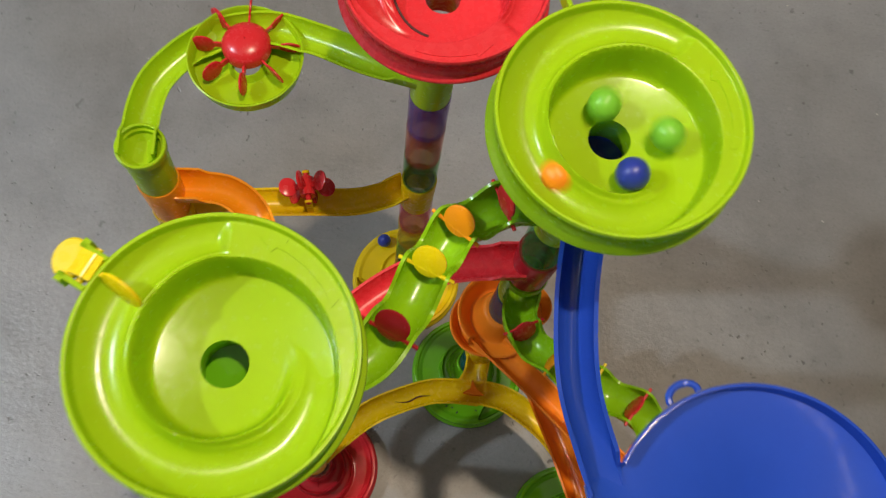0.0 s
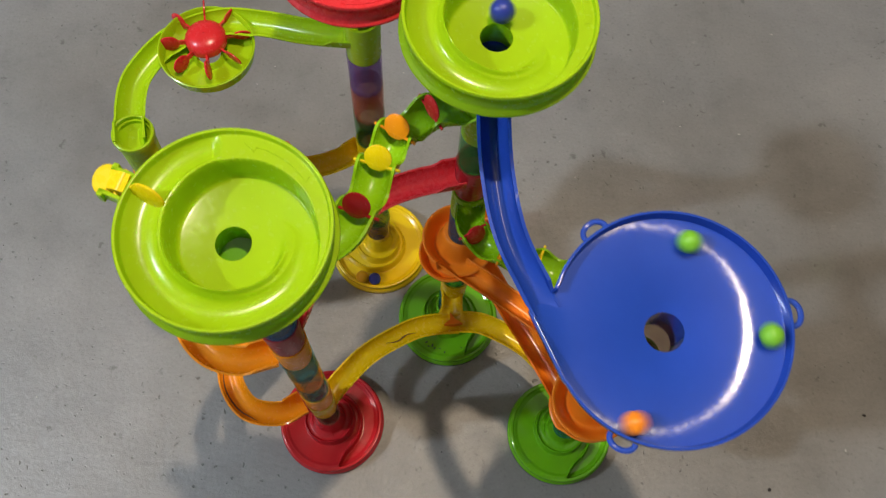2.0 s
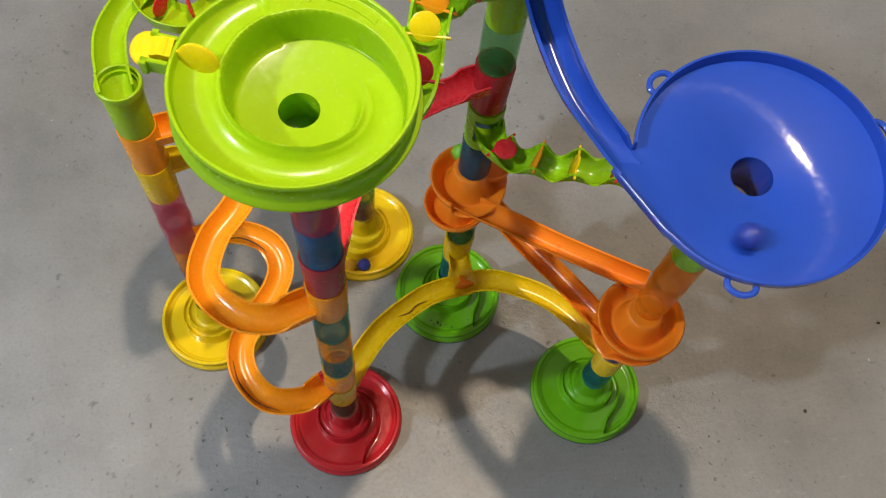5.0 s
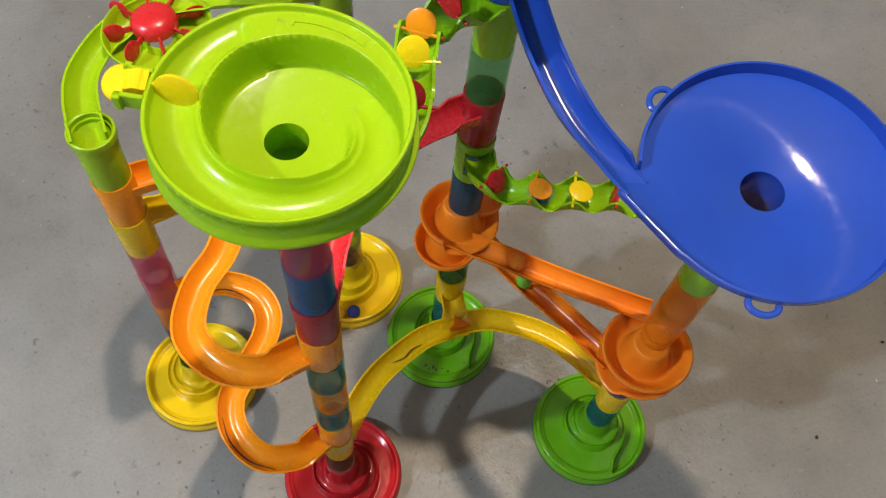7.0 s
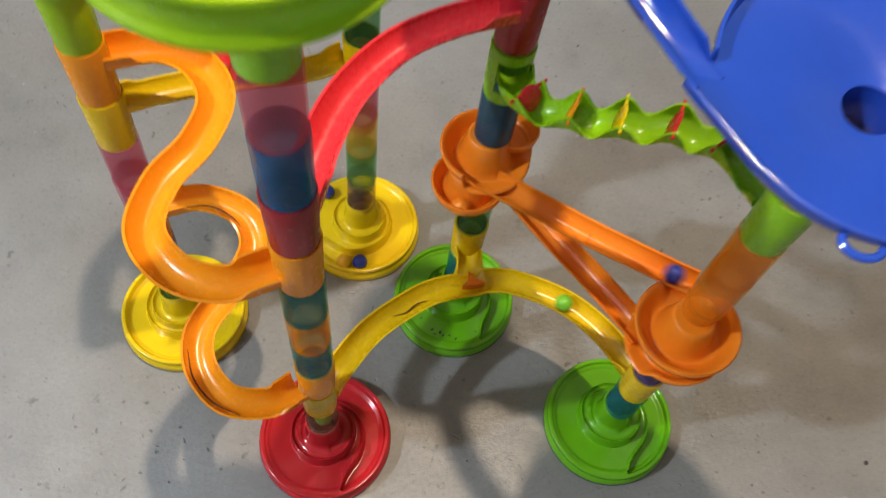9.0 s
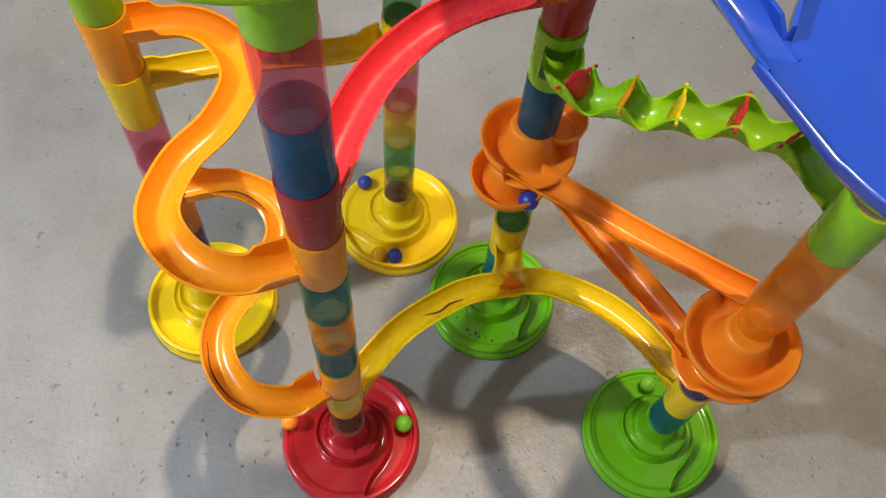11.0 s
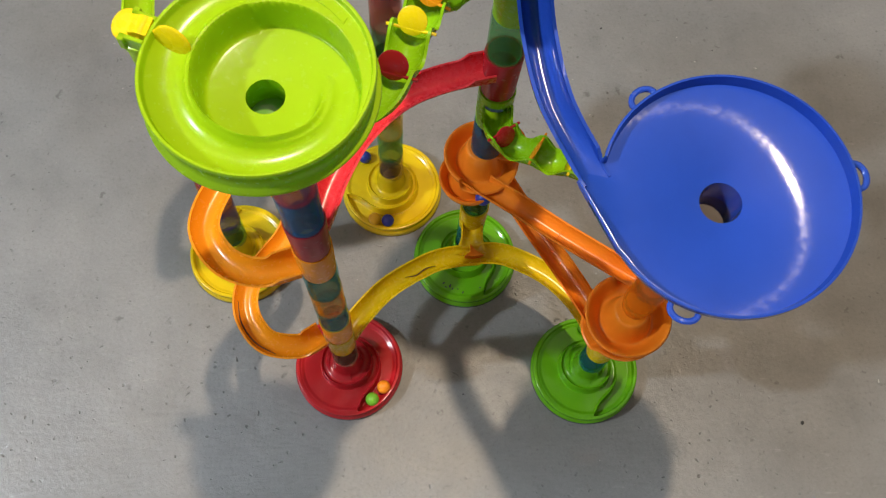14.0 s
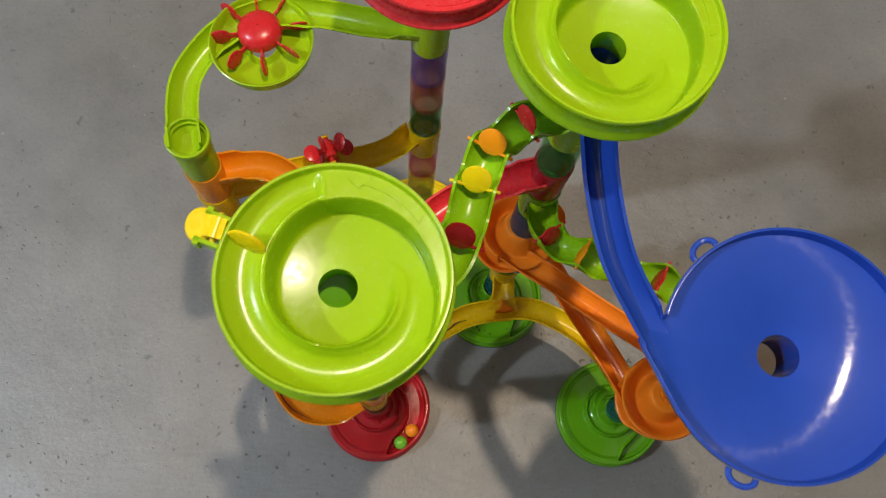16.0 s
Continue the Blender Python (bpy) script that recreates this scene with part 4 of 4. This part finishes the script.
BLUE_ROWS = [
    (0.0, 0.1178, 0.2402, 0.6552), (0.1, 0.1272, 0.2475, 0.6552), (0.2, 0.127, 0.2616, 0.6552), (0.3, 0.1189, 0.273, 0.6552), (0.4, 0.0979, 0.2789, 0.6552),
    (0.5, 0.0871, 0.2706, 0.6552), (0.6, 0.0886, 0.253, 0.6552), (0.7, 0.1047, 0.243, 0.6552), (0.8, 0.1228, 0.2441, 0.6552), (0.9, 0.134, 0.2585, 0.6552),
    (1.0, 0.1305, 0.274, 0.6552), (1.1, 0.1132, 0.277, 0.6552), (1.2, 0.0967, 0.2715, 0.6552), (1.3, 0.0881, 0.2621, 0.6552), (1.4, 0.092, 0.25, 0.6552),
    (1.5, 0.1075, 0.2458, 0.6552), (1.6, 0.1225, 0.2476, 0.6552), (1.7, 0.1327, 0.2611, 0.6552), (1.8, 0.1308, 0.2689, 0.6552), (1.9, 0.1231, 0.2761, 0.6552),
    (2.0, 0.1109, 0.2733, 0.6552), (2.1, 0.1011, 0.2624, 0.6552), (2.2, 0.1036, 0.2497, 0.6552), (2.3, 0.1139, 0.2519, 0.6552), (3.0, 0.111, 0.1873, 0.5834),
    (3.1, 0.1306, 0.1221, 0.5662), (3.2, 0.1685, 0.056, 0.5615), (3.3, 0.2256, 0.0287, 0.5614), (3.4, 0.2722, 0.0535, 0.5652), (3.5, 0.2832, 0.097, 0.5686),
    (3.6, 0.2681, 0.1321, 0.5706), (3.7, 0.2372, 0.1472, 0.57), (3.8, 0.2024, 0.1487, 0.5691), (3.9, 0.1731, 0.1302, 0.5669), (4.0, 0.1526, 0.0978, 0.5647),
    (4.1, 0.1603, 0.0666, 0.5622), (4.2, 0.1821, 0.04, 0.5609),
]
BLUE_LATE = [
    (6.3, 0.2039, 0.1057, 0.5568), (6.4, 0.2117, 0.0917, 0.5523),
]


def along(points, t0, t1):
    """Rows at an even pace along a line of points."""
    pts = [Vector(p) for p in points]
    total = run_length(pts)
    rows, run = [], 0.0
    for i, p in enumerate(pts):
        run += (p - pts[i - 1]).length if i else 0.0
        rows.append((round(t0 + (t1 - t0) * run / max(total, 1e-6), 3), *p))
    return rows


def lift(points, dz):
    return [(x, y, z + dz) for x, y, z in points]


DROP_FUNNEL = [(0.222, 0.097, 0.535), (0.222, 0.100, 0.450), (0.223, 0.112, 0.437)]
WAVE_WAY = lift(WAVY_2[::-1], 0.0078) + [(0.103, 0.266, 0.380), (0.100, 0.266, 0.330)]
CUP_WAY = [(0.092, 0.290, 0.306), (0.080, 0.291, 0.300), (0.069, 0.276, 0.295), (0.079, 0.255, 0.290)]
UPPER_WAY = [(0.097, 0.240, 0.288), (0.136, 0.213, 0.283), (0.170, 0.1885, 0.280), (0.222, 0.153, 0.275), (0.244, 0.136, 0.273)]
BOWL_WAY = [(0.254, 0.108, 0.280), (0.240, 0.082, 0.278), (0.214, 0.078, 0.276), (0.198, 0.100, 0.262), (0.205, 0.130, 0.252)]
LOWER_WAY = [(0.196, 0.118, 0.251), (0.186, 0.140, 0.248), (0.152, 0.205, 0.243), (0.1225, 0.264, 0.240), (0.112, 0.285, 0.240), (0.090, 0.292, 0.239), (0.068, 0.275, 0.238), (0.078, 0.249, 0.238), (0.100, 0.2475, 0.2390)]
STEM_WAY = [(0.096, 0.268, 0.200), (0.095, 0.266, 0.155), (0.093, 0.240, 0.146)]
LEFT_WAY = [(0.073, 0.2255, 0.142), (0.043, 0.215, 0.141), (0.008, 0.194, 0.140), (-0.0174, 0.176, 0.139), (-0.032, 0.160, 0.138), (-0.046, 0.142, 0.137), (-0.051, 0.133, 0.110)]
RIGHT_WAY = [(0.099, 0.233, 0.143), (0.122, 0.223, 0.142), (0.135, 0.219, 0.141), (0.174, 0.196, 0.140), (0.191, 0.178, 0.139), (0.212, 0.150, 0.138), (0.226, 0.122, 0.110)]
TRAY_A = [(-0.080, 0.155, 0.050), (-0.085, 0.120, 0.044), (-0.050, 0.098, 0.038), (-0.018, 0.112, 0.034), (-0.012, 0.140, 0.030)]


def winding(t0, t1, a0, turns, r0, r1, height):
    """Rows of a marble that circles in the funnel."""
    rows = []
    n = max(3, int(abs(turns) * 10))
    for i in range(n + 1):
        k = i / n
        a, r = radians(a0 + 360 * turns * k), r0 + (r1 - r0) * k
        rows.append((round(t0 + (t1 - t0) * k, 3), FX + r * math.cos(a), FY + r * math.sin(a), FZ + funnel_height(r, 0) + TILT_X * r * math.cos(a) + TILT_Y * r * math.sin(a) + height))
    return rows


def tip(flap_of, rest, opened, times):
    """A flap that tips when a marble passes."""
    f, p, turn = flap_of
    rows = [(0.0, rest)]
    for t, u in times:
        rows += [(t - 0.22, rest), (t - 0.08, opened), (u + 0.10, opened), (u + 0.28, rest)]
    rows.append((16.0, rest))
    walk(f, [(t, pose(p.x, p.y, p.z, 0, 0, turn) @ pose(0, 0, 0, 0, a, 0)) for t, a in rows])


def motions():
    g1 = [(0.30, *HOLE_C, 0.630)] + [(0.35, 0.108, 0.240, 0.597)]
    roll(GREEN_ONE, GREEN_ONE_ROWS[:3] + g1 + GREEN_ONE_ROWS[3:6] + [(0.7, 0.175, 0.0465, 0.5605), (0.8, 0.228, 0.0295, 0.5620)] + GREEN_ONE_ROWS[6:] + [(2.95, 0.226, 0.092, 0.546), (3.0, *HOLE_F, 0.522)]
         + along(DROP_FUNNEL[1:], 3.1, 3.3) + along(WAVE_WAY, 3.4, 4.9) + along(CUP_WAY, 5.0, 5.3) + along(UPPER_WAY, 5.4, 5.95) + along(BOWL_WAY, 6.02, 6.35) + along(LOWER_WAY, 6.45, 7.5)
         + along(STEM_WAY, 7.6, 7.9) + along(LEFT_WAY[:1], 8.0, 8.0) + [(8.4, 0.062, 0.222, 0.142)] + along(LEFT_WAY[2:], 8.6, 8.95) + [(9.1, -0.054, 0.131, 0.080)] + along(TRAY_A[:4], 9.4, 10.6)
         + [(11.3, -0.0040, 0.153, 0.0205), (11.5, -0.0066, 0.1469, 0.0200), (12.0, -0.0113, 0.1132, 0.0195), (12.3, -0.0265, 0.0935, 0.0188), (16.0, -0.0271, 0.0932, 0.0188)])
    roll(GREEN_TWO, GREEN_TWO_ROWS[:10] + [(0.95, *HOLE_C, 0.632), (1.0, 0.1100, 0.2540, 0.602), (1.1, 0.1065, 0.240, 0.597)] + GREEN_TWO_ROWS[10:] + [(3.05, 0.219, 0.097, 0.545), (3.12, *HOLE_F, 0.530)]
         + along(DROP_FUNNEL, 3.2, 3.4) + along(WAVE_WAY, 3.5, 5.05) + along(CUP_WAY, 5.15, 5.45) + along(UPPER_WAY, 5.55, 6.1) + along(BOWL_WAY, 6.17, 6.5) + along(LOWER_WAY, 6.6, 7.65)
         + along(STEM_WAY, 7.7, 7.95) + [(8.0, 0.0989, 0.2353, 0.1440), (8.4, 0.108, 0.2260, 0.1425)] + along(RIGHT_WAY[1:4], 8.6, 9.0) + along(RIGHT_WAY[4:], 9.1, 9.4)
         + [(9.6, 0.227, 0.119, 0.080), (10.2, 0.200, 0.130, 0.050), (10.8, 0.222, 0.160, 0.030), (11.3, 0.2380, 0.1675, 0.0212), (11.7, 0.2330, 0.1700, 0.0212), (16.0, 0.2325, 0.1700, 0.0212)])
    roll(ORANGE_ONE, ORANGE_ROWS[:16] + [(1.57, *HOLE_C, 0.625), (1.63, 0.1070, 0.240, 0.597)] + ORANGE_ROWS[16:] + [(4.28, 0.222, 0.104, 0.546), (4.34, *HOLE_F, 0.530)]
         + along(DROP_FUNNEL, 4.4, 4.6) + along(WAVE_WAY, 4.7, 6.2) + along(CUP_WAY, 6.3, 6.65) + along(UPPER_WAY[:2], 6.75, 7.0) + along(UPPER_WAY[2:], 7.15, 7.45) + along(BOWL_WAY, 7.5, 7.85) + along(LOWER_WAY, 7.95, 9.1)
         + along(STEM_WAY, 9.2, 9.45) + along(LEFT_WAY, 9.6, 10.4) + along(TRAY_A[:1], 10.7, 10.7) + [(11.0, -0.110, 0.150, 0.030), (11.3, -0.1061, 0.1286, 0.020), (11.5, -0.085, 0.170, 0.020), (11.75, -0.048, 0.188, 0.020), (12.0, -0.0217, 0.1733, 0.020),
            (12.3, -0.0100, 0.1300, 0.020), (12.5, -0.0125, 0.1085, 0.0192), (16.0, -0.0134, 0.1068, 0.0192)])
    roll(BLUE_ONE, BLUE_ROWS[:24] + [(2.6, 0.128, 0.268, 0.649), (2.72, *HOLE_C, 0.635), (2.85, 0.1070, 0.240, 0.597)] + BLUE_ROWS[24:] + winding(4.3, 6.2, 272, 2.55, 0.064, 0.022, 0.0085)
         + BLUE_LATE + [(6.45, *HOLE_F, 0.535)] + along(DROP_FUNNEL, 6.48, 6.60) + along(WAVE_WAY[:-1], 6.68, 7.22) + [(7.5, 0.1222, 0.2650, 0.3050), (7.75, 0.1190, 0.2820, 0.3040), (8.05, 0.1080, 0.2910, 0.3030), (8.2, 0.0760, 0.2860, 0.2980), (8.3, 0.0790, 0.2550, 0.2900)] + along(UPPER_WAY[:1], 8.4, 8.4)
         + [(8.6, 0.136, 0.2130, 0.283), (8.7, 0.157, 0.1980, 0.281), (8.8, 0.176, 0.1845, 0.279), (8.9, 0.199, 0.1690, 0.277), (9.0, 0.2255, 0.1510, 0.2745)]
         + along(BOWL_WAY, 9.15, 9.5) + along(LOWER_WAY, 9.6, 10.7) + [(16.0, *LOWER_WAY[-1])])
    tip(flaps_2[0], 60, -20, ((4.85, 4.85), (6.2, 6.2), (7.18, 7.95)))
    tip(flaps_2[1], 105, 8, ((3.95, 3.95), (7.0, 7.65)))
    tip(flaps_2[2], 105, 8, ((3.6, 3.6), (7.05, 7.60)))


motions()
